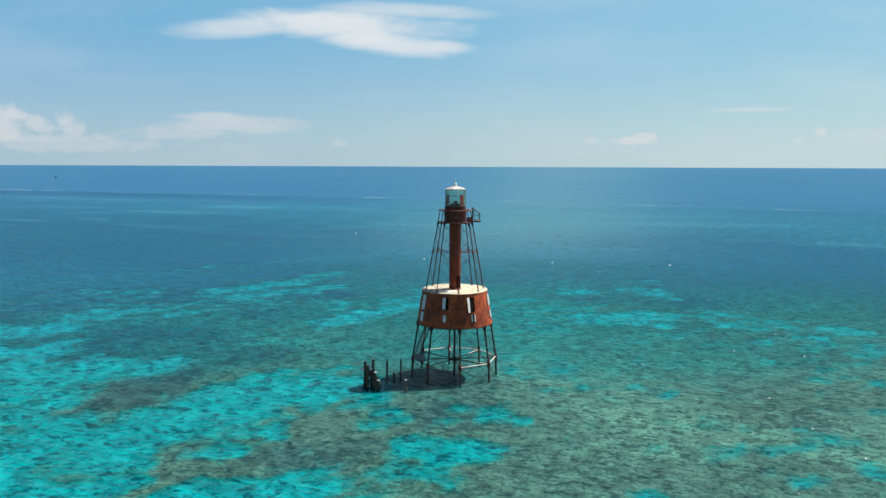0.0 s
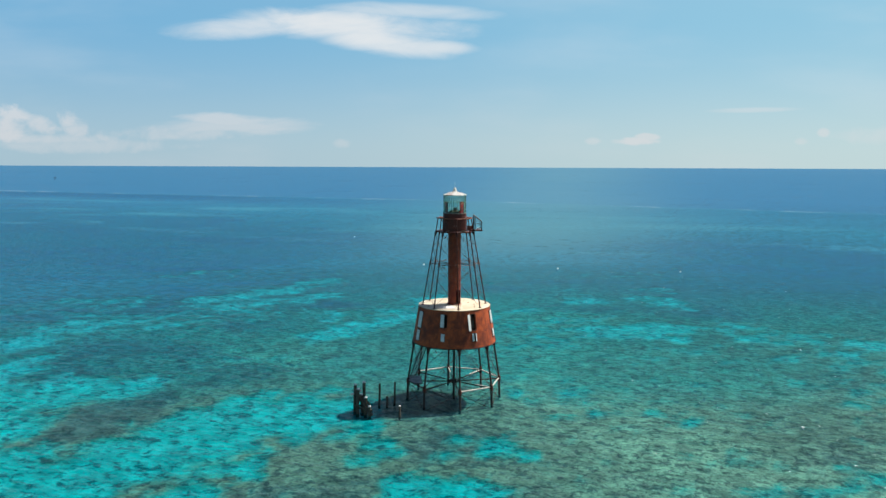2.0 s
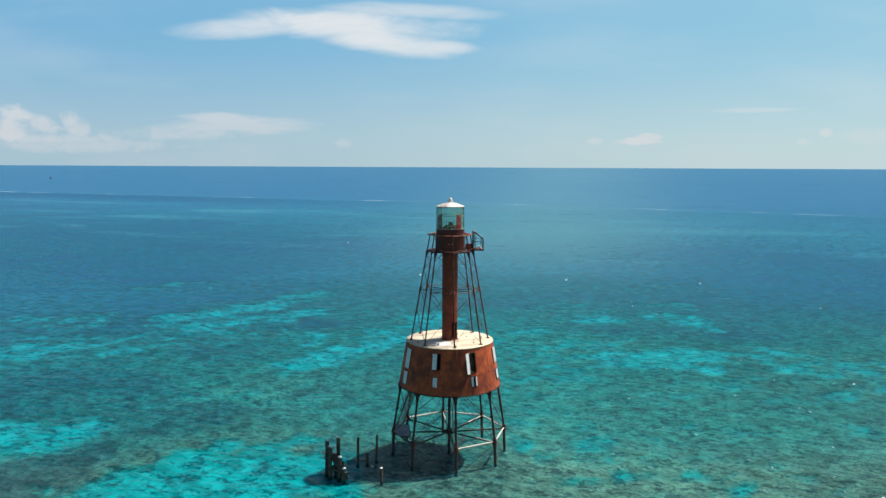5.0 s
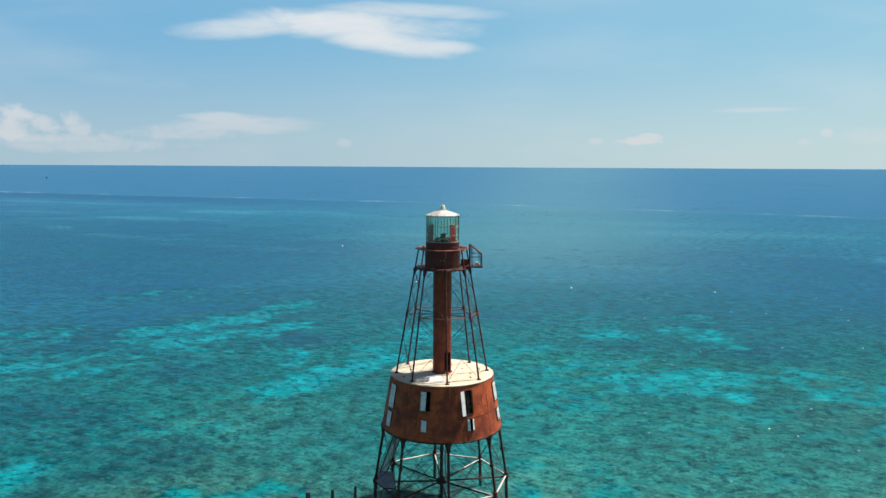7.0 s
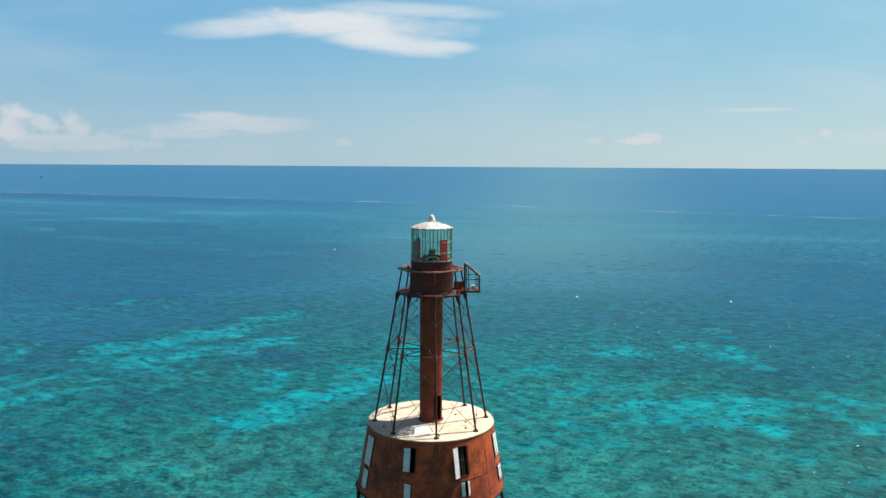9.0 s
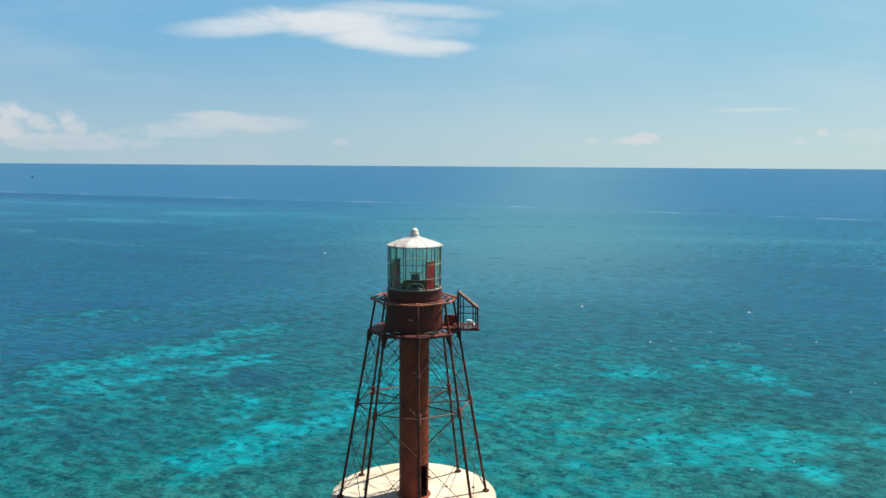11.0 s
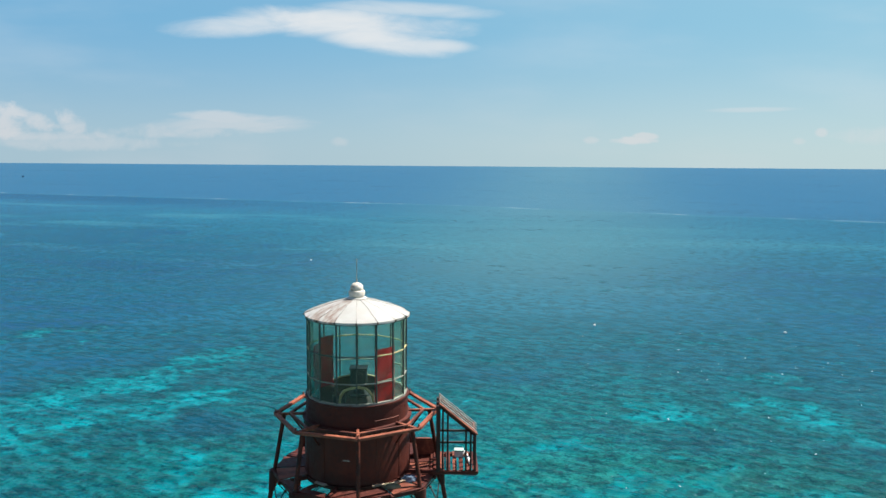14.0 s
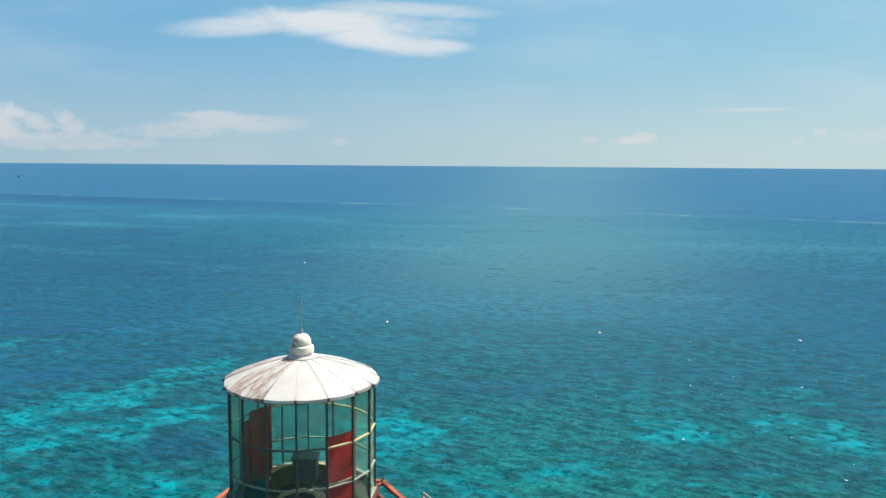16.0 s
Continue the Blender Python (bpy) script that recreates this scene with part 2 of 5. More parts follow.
def glass(name, tint, dirt):
    """Old plate glass: tinted, with a salt film."""
    m, nt, bsdf, pos = material(name)
    rnd = add(nt, "ShaderNodeObjectInfo").outputs["Random"]
    out = nt.nodes["Material Output"]
    clear = add(nt, "ShaderNodeBsdfTransparent", inputs={0: (*tint, 1)})
    front = add(nt, "ShaderNodeBsdfDiffuse", inputs={0: (0.55, 0.64, 0.57, 1)})
    thru = add(nt, "ShaderNodeBsdfTranslucent", inputs={0: (0.55, 0.66, 0.58, 1)})
    film = add(nt, "ShaderNodeMixShader", inputs={0: 0.5, 1: front.outputs[0], 2: thru.outputs[0]})
    shine = add(nt, "ShaderNodeBsdfGlossy", inputs={"Roughness": 0.06, "Color": (0.9, 0.95, 0.92, 1)})
    salt = calc(nt, "MULTIPLY", smooth(nt, fuzz(nt, pos, 2.0, 6, 0.65), 0.35, 0.75, 0.3, 1.0), smooth(nt, rnd, 0.0, 1.0, dirt * 0.35, dirt * 1.3))
    body = add(nt, "ShaderNodeMixShader", inputs={0: salt, 1: clear.outputs[0], 2: film.outputs[0]})
    facing = add(nt, "ShaderNodeLayerWeight", inputs={"Blend": 0.5}).outputs["Facing"]
    fres = calc(nt, "MULTIPLY_ADD", calc(nt, "POWER", facing, 4.0), 0.4, 0.03)
    full = add(nt, "ShaderNodeMixShader", inputs={0: fres, 1: body.outputs[0], 2: shine.outputs[0]})
    nt.links.new(full.outputs[0], out.inputs[0])
    return m


deck_coat, roof_coat, roof_worn = deck_paint(), roof_paint("roof_paint", 0.0), roof_paint("roof_paint_worn", 0.9)
vent_paint = plain("vent_paint", (0.44, 0.38, 0.29), (0.72, 0.67, 0.58), 0.55, 4.5, 0.4, 0.03, (0.30, 0.21, 0.14))
seam_dark = plain("seam_dark", (0.28, 0.25, 0.22), (0.5, 0.47, 0.43), 0.6, 6)
pane_glass = glass("pane_glass", (0.90, 0.975, 0.93), 0.09)
pane_hazy = glass("pane_hazy", (0.78, 0.93, 0.84), 0.33)


def red_sheet(name, a, b, through_share):
    m, nt, bsdf, pos = material(name)
    n = fuzz(nt, pos, 2.5, 5, 0.6)
    red = mix(nt, smooth(nt, n, 0.3, 0.7), a, b)
    ports(nt, bsdf, Base_Color=red, Roughness=0.35)
    thru = add(nt, "ShaderNodeBsdfTranslucent", inputs={0: red})
    both = add(nt, "ShaderNodeMixShader", inputs={0: through_share, 1: bsdf.outputs[0], 2: thru.outputs[0]})
    nt.links.new(both.outputs[0], nt.nodes["Material Output"].inputs[0])
    return m


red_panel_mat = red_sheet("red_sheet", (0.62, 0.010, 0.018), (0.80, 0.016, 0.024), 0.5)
# darker copy for the back-left screens: their shade is in the colour
red_shaded_mat = red_sheet("red_sheet_shaded", (0.26, 0.010, 0.014), (0.38, 0.018, 0.022), 0.3)


# ---- the sea ----
def lattice(x, y, seed):
    """Smooth value noise of numpy arrays, 0 to 1."""
    xi, yi = np.floor(x).astype(np.int64), np.floor(y).astype(np.int64)
    fx, fy = x - xi, y - yi
    fx, fy = fx * fx * (3 - 2 * fx), fy * fy * (3 - 2 * fy)

    def h(a, b):
        k = (a * 374761393 + b * 668265263 + seed * 974711) & 0x7FFFFFFF
        k = ((k ^ (k >> 13)) * 1274126177) & 0x7FFFFFFF
        return ((k ^ (k >> 16)) & 0xFFFF) / 65535.0
    a, b = h(xi, yi) * (1 - fx) + h(xi + 1, yi) * fx, h(xi, yi + 1) * (1 - fx) + h(xi + 1, yi + 1) * fx
    return a * (1 - fy) + b * fy


def cloudy(x, y, size, seed, octaves=4):
    total, amp, norm = 0.0, 1.0, 0.0
    for i in range(octaves):
        total = total + amp * lattice(x / size * 2 ** i + 17.3 * i, y / size * 2 ** i - 9.1 * i, seed + i)
        norm += amp
        amp *= 0.55
    return total / norm


# drifts of bright sand in the hollows of the reef: from x, y to x, y, half width, how closely it covers the bed
SAND_PIER = [(-23, -11, -16, -9, 4, 0.85), (-35, -12, -23, -9, 5.6, 1), (-35, -14, -40, -26, 6.3, 0.95), (-40, -26, -47, -35, 4.9, 0.9),
             (-47, -35, -56, -39, 4.1, 0.75), (-35, -3, -32, 0, 3, 0.7), (-21, 4, -29, -2, 1.9, 0.5), (-31, -37, -33, -39, 1.7, 0.9),
             (-30, -29, -27, -32, 1.2, 0.7), (-59, -25, -51, -32, 3.2, 0.6), (-59, -48, -51, -51, 3.7, 0.75), (-49, -52, -41, -50, 2, 0.85),
             (-42, -43, -40, -42, 1.2, 0.8), (-46, -43, -49, -44, 1.2, 0.5), (-31, -51, -28, -49, 1.3, 1), (-28, -49, -26, -47, 1, 0.9)]
SAND_PIER_FURTHER = [(-22, -51, -18, -49, 2.4, 1), (-14, -51, -12, -51, 0.9, 0.55), (-4, -37, 1, -38, 2.6, 0.85), (-12, -26, -10, -24, 2.1, 0.55),
                     (-7, -45, -5, -46, 2.4, 0.55), (-1, -21, 1, -25, 2.1, 0.5)]
SAND_WEST = [(-73, 1, -63, 3, 5.1, 0.95), (-63, 3, -56, 7, 3.5, 0.8), (-76, -11, -71, -8, 4.5, 1), (-86, -1, -81, 3, 3.5, 1),
             (-90, 15, -84, 16, 3.7, 1), (-83, 22, -81, 24, 1.7, 0.8), (-109, 34, -90, 37, 4, 0.85), (-102, 27, -95, 30, 2.5, 0.8),
             (-90, 40, -84, 57, 5.2, 0.75), (-68, -16, -76, -20, 4.9, 0.7), (-65, -14, -63, -11, 2.8, 0.5), (-73, -25, -57, -33, 5.4, 0.75),
             (-65, -39, -53, -45, 3.2, 0.65)]
SAND_SOUTHEAST = [(4, -23, 7, -24, 1.6, 0.8), (8, -25, 10, -26, 0.8, 0.6), (3, -32, 4, -33, 1.3, 0.35), (77, 26, 89, 18, 8, 0.45),
                  (89, 38, 94, 37, 2.7, 0.85), (10, 50, 17, 42, 8, 0.42), (20, -51, 22, -52, 0.8, 0.7), (44, -51, 51, -47, 1.8, 0.45),
                  (50, -32, 52, -38, 3.4, 0.36), (38, -34, 41, -47, 4.1, 0.3), (43, 31, 65, 28, 5.2, 0.3), (13, 8, 29, -7, 9.3, 0.25)]
SAND_NORTHWEST = [(-93, 78, -86, 80, 2, 0.6), (-72, 54, -62, 66, 3.2, 0.45), (-71, 66, -64, 88, 4.7, 0.5), (-33, 71, -28, 71, 1.8, 0.6),
                  (-22, 56, -16, 60, 2.2, 0.9), (-28, 44, -23, 51, 2.5, 0.9), (-23, 51, -21, 57, 4.1, 0.65), (-27, 67, -23, 63, 3.2, 0.5),
                  (-16, 60, -9, 76, 3.3, 0.65), (-9, 76, 1, 91, 4, 0.5), (-63, 59, -62, 64, 1.7, 0.6), (-67, 55, -64, 58, 1.2, 0.4),
                  (-102, 86, -86, 89, 2.4, 0.6), (-97, 78, -83, 80, 2.2, 0.5), (-92, 69, -78, 68, 3.8, 0.5), (-42, 19, -38, 25, 2.6, 0.35)]
SAND_NORTHEAST = [(32, 53, 35, 51, 2.4, 0.7), (29, 62, 36, 66, 3.2, 0.5), (41, 50, 51, 54, 3.5, 0.92), (48, 47, 50, 43, 1.9, 0.6),
                  (67, 58, 72, 54, 2.3, 0.6), (67, 45, 76, 43, 4.7, 0.6), (12, 56, 18, 52, 4.8, 0.45), (19, 50, 26, 44, 3.7, 0.35),
                  (18, 31, 22, 24, 3.1, 0.25)]
SAND_FAR_WEST = [(-67, 87, -51, 104, 3.4, 0.8), (-51, 104, -40, 123, 3.5, 0.65), (-60, 78, -48, 85, 3.2, 0.75), (-41, 90, -35, 95, 2.8, 0.75),
                 (-48, 85, -41, 90, 3.2, 0.6), (-94, 134, -77, 146, 2.3, 0.6), (-49, 71, -45, 70, 1.8, 0.45), (-27, 64, -24, 63, 1.5, 0.6),
                 (-3, 92, -2, 89, 2.8, 0.8)]
SAND_FAR_EAST = [(37, 89, 40, 89, 2.4, 0.9), (55, 94, 58, 92, 2.6, 0.75), (59, 87, 61, 83, 2.4, 0.75), (60, 110, 66, 107, 2.6, 0.45),
                 (7, 70, 9, 68, 1.9, 0.6), (33, 109, 36, 109, 2.5, 0.4), (20, 74, 23, 75, 1.2, 0.45), (10, 133, 13, 124, 3.2, 0.35),
                 (32, 98, 37, 97, 1.8, 0.35)]
# beds of dark coral, and flats of pale green rubble
CORAL_SOUTH = [(-76, 14, 12, 7, 1.0), (-52, 3, 5, 6, 0.8), (-68, 31, 15, 8, 0.9), (-56, -11, 8, 4, 0.9), (-58, -23, 5, 3, 0.7), (-37, 17, 13, 8, 0.6),
               (-22, 30, 7, 7, 0.6), (-25, -37, 8, 5, 0.8), (-18, -45, 6, 4, 0.8), (-12, -36, 5, 4, 0.6), (-1, -22, 6, 7, 1.3), (4, -38, 4, 6, 0.6),
               (14, -36, 6, 6, 0.4), (51, -26, 8, 6, 0.8), (35, -43, 6, 3, 0.6), (70, 9, 10, 9, 0.5), (-63, -30, 3, 2, 0.7), (-39, -48, 4, 2, 0.8)]
CORAL_NORTH = [(30, 26, 4, 2, 0.8), (26, 42, 5, 3, 0.6), (66, 75, 12, 12, 0.8), (27, 78, 8, 7, 0.5), (-28, 81, 5, 4, 0.7), (-14, 125, 13, 7, 0.5),
               (-68, 71, 12, 4, 0.6), (15, 109, 15, 5, 0.8), (5, 83, 5, 4, 0.6), (-31, 85, 5, 5, 0.8), (41, 76, 6, 5, 0.6), (38, 124, 17, 5, 0.6),
               (64, 110, 11, 7, 0.6), (-62, 122, 12, 4, 0.5)]
RUBBLE_FLATS = [(27, -13, 13, 14, 0.9), (16, 8, 9, 11, 0.8), (-45, 27, 8, 6, 0.7), (50, -38, 5, 5, 0.7), (43, 9, 13, 9, 0.6), (26, -36, 7, 4, 0.4),
                (18, 66, 8, 11, 0.7), (22, 48, 5, 5, 0.7), (-32, 24, 8, 4, 0.7), (17, 27, 4, 4, 0.6), (-22, 33, 6, 5, 0.5),
                (60, -30, 14, 9, 0.6), (76, 2, 20, 15, 0.5), (34, -30, 12, 8, 0.4),
                (22, 85, 24, 28, 0.7), (14, 32, 18, 16, 0.6), (-18, 15, 14, 12, 0.4), (45, 30, 16, 12, 0.4)]
FAR_EDGE = 4850.0


def spaced(inner_low, inner_high, step, low, high, growth):
    """Grid lines: even within the inner stretch, wider and wider outside."""
    mid = list(np.arange(inner_low, inner_high + step * 0.5, step))
    up, s = [], step
    while mid[-1] + sum(up) + s * growth < high:
        s *= growth
        up.append(s)
    rest = list(mid[-1] + np.cumsum(up)) + [high]
    down, s = [], step
    while mid[0] - sum(down) - s * growth > low:
        s *= growth
        down.append(s)
    first = [low] + list(mid[0] - np.cumsum(down))[::-1]
    return np.array(first + mid + rest)


def sheet(name, xs, ys, z, attributes, mat):
    gx, gy = np.meshgrid(xs, ys)
    n, k = len(ys), len(xs)
    verts = np.stack([gx.ravel(), gy.ravel(), z.ravel()], 1)
    i = np.arange(n * k).reshape(n, k)
    faces = np.stack([i[:-1, :-1].ravel(), i[:-1, 1:].ravel(), i[1:, 1:].ravel(), i[1:, :-1].ravel()], 1)
    me = bpy.data.meshes.new(name)
    me.from_pydata(verts.tolist(), [], faces.tolist())
    for key, values in attributes.items():
        me.attributes.new(key, "FLOAT", "POINT").data.foreach_set("value", values.ravel().astype(np.float32))
    me.polygons.foreach_set("use_smooth", [True] * len(faces))
    me.materials.append(mat)
    return new(name, me)


def reef_edge(x):
    """y of the outer edge of the reef, beyond which the sea floor drops away."""
    return 645 - 0.36 * np.minimum(x, 0) - 0.56 * np.maximum(x, 0)


def sand_cover(nt, pos):
    """Where sand shows between the corals, 0 to 1: the drifts with ragged, broken edges."""
    flat = mapped(nt, pos, (1, 1, 0))
    sand = add(nt, "ShaderNodeAttribute", attribute_name="sand").outputs["Fac"]
    blotch = fuzz(nt, mapped(nt, flat, (0.75, 1, 1), (0, 0, -0.35)), 0.19, 5, 0.55, 0.5)
    drift = fuzz(nt, grain(nt, flat, 30, 0.45, 1.0), 0.30, 5, 0.58, 0.4)
    crumb = fuzz(nt, flat, 0.75, 6, 0.66, 0.3)
    mask = calc(nt, "MULTIPLY_ADD", calc(nt, "SUBTRACT", blotch, 0.5), 2.0, calc(nt, "MULTIPLY", sand, 1.12))
    mask = calc(nt, "MULTIPLY_ADD", calc(nt, "SUBTRACT", drift, 0.5), 1.1, mask)
    return calc(nt, "MULTIPLY_ADD", calc(nt, "SUBTRACT", crumb, 0.5), 0.8, mask)


def seabed_material():
    m, nt, bsdf, pos = material("reef_floor")
    weed = add(nt, "ShaderNodeAttribute", attribute_name="weed").outputs["Fac"]
    dark = add(nt, "ShaderNodeAttribute", attribute_name="coral").outputs["Fac"]
    pale = add(nt, "ShaderNodeAttribute", attribute_name="rubble").outputs["Fac"]
    fine = fuzz(nt, pos, 0.85, 7, 0.66, 0.4)
    lumps = fuzz(nt, mapped(nt, pos, (1, 0.8, 1)), 0.24, 5, 0.6, 0.8)
    tiny = fuzz(nt, pos, 2.6, 5, 0.7)
    zone = fuzz(nt, mapped(nt, pos, (1, 0.8, 1), (0, 0, 0.4), (40, 13, 0)), 0.035, 4, 0.6, 0.5)
    reef = mix(nt, smooth(nt, weed, 0.15, 0.85), REEF_GREY, REEF_BROWN)
    reef = mix(nt, smooth(nt, calc(nt, "MULTIPLY_ADD", calc(nt, "SUBTRACT", lumps, 0.5), 1.4, pale), 0.15, 0.85, 0.0, 0.75), reef, RUBBLE)
    open_floor = calc(nt, "MULTIPLY_ADD", dark, -0.8, 1.0)
    reef = mix(nt, calc(nt, "MULTIPLY", open_floor, smooth(nt, lumps, 0.49, 0.62, 0.0, 0.55)), reef, REEF_PALE)
    reef = mix(nt, calc(nt, "MULTIPLY", open_floor, smooth(nt, tiny, 0.52, 0.64, 0.0, 0.4)), reef, REEF_PALE)
    # beds of dark coral, loose at their edges
    beds = calc(nt, "MULTIPLY_ADD", calc(nt, "SUBTRACT", fine, 0.5), 2.0, dark)
    reef = mix(nt, smooth(nt, beds, 0.3, 0.95, 0.0, 0.7), reef, CORAL)
    # weed and small coral heads in the open
    clump = calc(nt, "MULTIPLY_ADD", fine, 0.7, calc(nt, "MULTIPLY", lumps, 0.3))
    reef = mix(nt, calc(nt, "MULTIPLY", smooth(nt, zone, 0.38, 0.6, 0.45, 1.0), smooth(nt, clump, 0.49, 0.60, 0.0, 0.62)), reef, REEF_DARK)
    speck = fuzz(nt, mapped(nt, pos, (1, 1, 1), (0, 0, 0.3), (7, 3, 0)), 1.9, 6, 0.7, 0.3)
    reef = mix(nt, smooth(nt, speck, 0.52, 0.60, 0.0, 0.65), reef, REEF_DARK)
    mask = sand_cover(nt, pos)
    col = mix(nt, smooth(nt, mask, 0.20, 0.60, 0.0, 0.7), reef, SAND_THIN)
    col = mix(nt, smooth(nt, mask, 0.42, 0.95), col, mix(nt, smooth(nt, lumps, 0.35, 0.7), SAND_LIGHT, SAND_DULL))
    # single coral heads standing in the sand
    heads = fuzz(nt, mapped(nt, pos, (0.85, 1, 1), (0, 0, 0.5), (3, 9, 0)), 0.72, 8, 0.72, 0.4)
    col = mix(nt, smooth(nt, heads, 0.50, 0.60, 0.0, 0.8), col, HEADS)
    ports(nt, bsdf, Base_Color=col, Roughness=0.9, Normal=relief(nt, calc(nt, "ADD", fine, tiny), 0.6, 0.3))
    bsdf.inputs["Specular IOR Level"].default_value = 0.0
    return m


def water_material():
    """Clear water over the reef, deeper over the sand; with depth the blue of the open sea takes over. A rippled surface mirrors the sky."""
    m, nt, bsdf, pos = material("sea_water")
    nt.nodes.remove(bsdf)
    out = nt.nodes["Material Output"]
    depth = add(nt, "ShaderNodeAttribute", attribute_name="depth").outputs["Fac"]
    deep = add(nt, "ShaderNodeAttribute", attribute_name="deep").outputs["Fac"]
    glare = add(nt, "ShaderNodeAttribute", attribute_name="glare").outputs["Fac"]
    # the reef's outer edge: open ocean beyond it, a broken line of surf along it
    sep = add(nt, "ShaderNodeSeparateXYZ", inputs={0: pos})
    x, y = sep.outputs[0], sep.outputs[1]
    edge = calc(nt, "MULTIPLY_ADD", calc(nt, "MINIMUM", x, 0.0), 0.36, calc(nt, "MULTIPLY_ADD", calc(nt, "MAXIMUM", x, 0.0), 0.56, calc(nt, "SUBTRACT", y, 645.0)))
    wander = fuzz(nt, mapped(nt, pos, (1, 0.3, 1)), 0.012, 4, 0.55)
    past = calc(nt, "MULTIPLY_ADD", calc(nt, "SUBTRACT", wander, 0.5), 40.0, edge)
    ocean = smooth(nt, past, -30.0, 12.0)
    surf = calc(nt, "MULTIPLY", smooth(nt, calc(nt, "ABSOLUTE", past), 1.0, 7.0, 1.0, 0.0),
                smooth(nt, fuzz(nt, mapped(nt, pos, (1, 0.2, 1)), 0.02, 4, 0.6), 0.48, 0.70, 0.04, 0.8))
    # a deep moat inside the edge, and slicks of pale shoal inside that
    west_side = smooth(nt, x, -300.0, 0.0, 1.0, 0.25)
    moat = calc(nt, "MULTIPLY", calc(nt, "MULTIPLY", smooth(nt, past, -150.0, -60.0), smooth(nt, past, -16.0, -4.0, 1.0, 0.0)), west_side)
    shoals = fuzz(nt, grain(nt, pos, -14, 0.25, 1.0), 0.022, 5, 0.6, 0.4)
    shoal = calc(nt, "MULTIPLY", smooth(nt, shoals, 0.53, 0.66), calc(nt, "MULTIPLY", smooth(nt, past, -480.0, -380.0), smooth(nt, past, -160.0, -120.0, 1.0, 0.0)))
    swell = fuzz(nt, grain(nt, pos, -24, 0.5, 1.0), 0.16, 3, 0.5, 0.3)
    chop = fuzz(nt, grain(nt, pos, -30, 0.42, 1.0), 0.80, 5, 0.62, 0.4)
    waves = fuzz(nt, grain(nt, pos, -26, 0.50, 1.0), 0.50, 6, 0.66, 0.4)
    ripple = fuzz(nt, grain(nt, pos, -34, 0.6, 1.0), 2.6, 3, 0.6, 0.2)
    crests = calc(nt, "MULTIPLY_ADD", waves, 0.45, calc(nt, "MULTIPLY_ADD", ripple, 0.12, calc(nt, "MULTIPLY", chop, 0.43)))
    height = calc(nt, "MULTIPLY_ADD", swell, 1.3, calc(nt, "MULTIPLY_ADD", ripple, 0.16, calc(nt, "MULTIPLY", chop, 0.9)))
    bump = relief(nt, height, WAVE_STRENGTH, 1.0)
    # wave faces that mirror less sky are painted darker in the tint
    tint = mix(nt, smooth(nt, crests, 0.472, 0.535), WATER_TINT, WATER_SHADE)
    tint = mix(nt, smooth(nt, depth, 0.07, 0.36), tint, mix(nt, 1.0, tint, DEEPER, "MULTIPLY"))
    cover = sand_cover(nt, pos)
    pool = smooth(nt, cover, 0.22, 0.72)
    tint = mix(nt, pool, tint, mix(nt, 1.0, tint, POOL_TINT, "MULTIPLY"))
    murk = calc(nt, "MULTIPLY", depth, calc(nt, "MULTIPLY_ADD", smooth(nt, cover, 0.30, 0.90), -0.74, 1.0))
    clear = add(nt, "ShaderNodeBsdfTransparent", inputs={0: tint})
    streaks = fuzz(nt, grain(nt, pos, -8, 0.35, 1.0), 0.030, 6, 0.62, 0.3)
    mottle = fuzz(nt, grain(nt, pos, 30, 0.5, 1.0), 0.11, 6, 0.65, 0.6)
    blue = mix(nt, ocean, SHOAL_BLUE, OCEAN_BLUE)
    shallow = calc(nt, "SUBTRACT", 1.0, ocean)
    blue = mix(nt, calc(nt, "MULTIPLY", shallow, deep), blue, CHANNEL_BLUE)
    blue = mix(nt, calc(nt, "MULTIPLY", shallow, smooth(nt, streaks, 0.38, 0.62, 0.0, 0.55)), blue, SHOAL_DARK)
    blue = mix(nt, calc(nt, "MULTIPLY", shallow, smooth(nt, mottle, 0.45, 0.58, 0.0, 0.5)), blue, SHOAL_DARK)
    blue = mix(nt, calc(nt, "MULTIPLY", shallow, smooth(nt, past, -500.0, -60.0, 0.0, 0.65)), blue, OCEAN_BLUE)
    blue = mix(nt, calc(nt, "MULTIPLY", moat, 0.8), blue, CHANNEL_BLUE)
    blue = mix(nt, calc(nt, "MULTIPLY", shoal, 0.5), blue, SHOAL_PALE)
    # the same shaded wave faces, painted into the body colour
    blue = mix(nt, calc(nt, "MULTIPLY", smooth(nt, y, 180.0, 700.0, 0.95, 0.25), smooth(nt, crests, 0.47, 0.535)), blue, WAVE_SHADE)
    blue = mix(nt, surf, blue, (0.26, 0.32, 0.36))
    # pale column of haze and sun glitter, painted into the water's colour
    blue = mix(nt, calc(nt, "MULTIPLY", glare, smooth(nt, ocean, 0.0, 1.0, 0.5, 0.42)), blue, GLARE)
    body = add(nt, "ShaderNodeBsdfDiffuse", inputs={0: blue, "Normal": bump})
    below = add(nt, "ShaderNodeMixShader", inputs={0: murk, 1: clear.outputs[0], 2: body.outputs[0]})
    shine = add(nt, "ShaderNodeBsdfGlossy", inputs={"Roughness": 0.12, "Color": (1, 1, 1, 1), "Normal": bump})
    fres = add(nt, "ShaderNodeFresnel", inputs={"IOR": 1.33, "Normal": bump}).outputs[0]
    gloss = calc(nt, "MINIMUM", calc(nt, "MULTIPLY", calc(nt, "POWER", fres, 1.45), GLOSS), GLOSS_MOST)
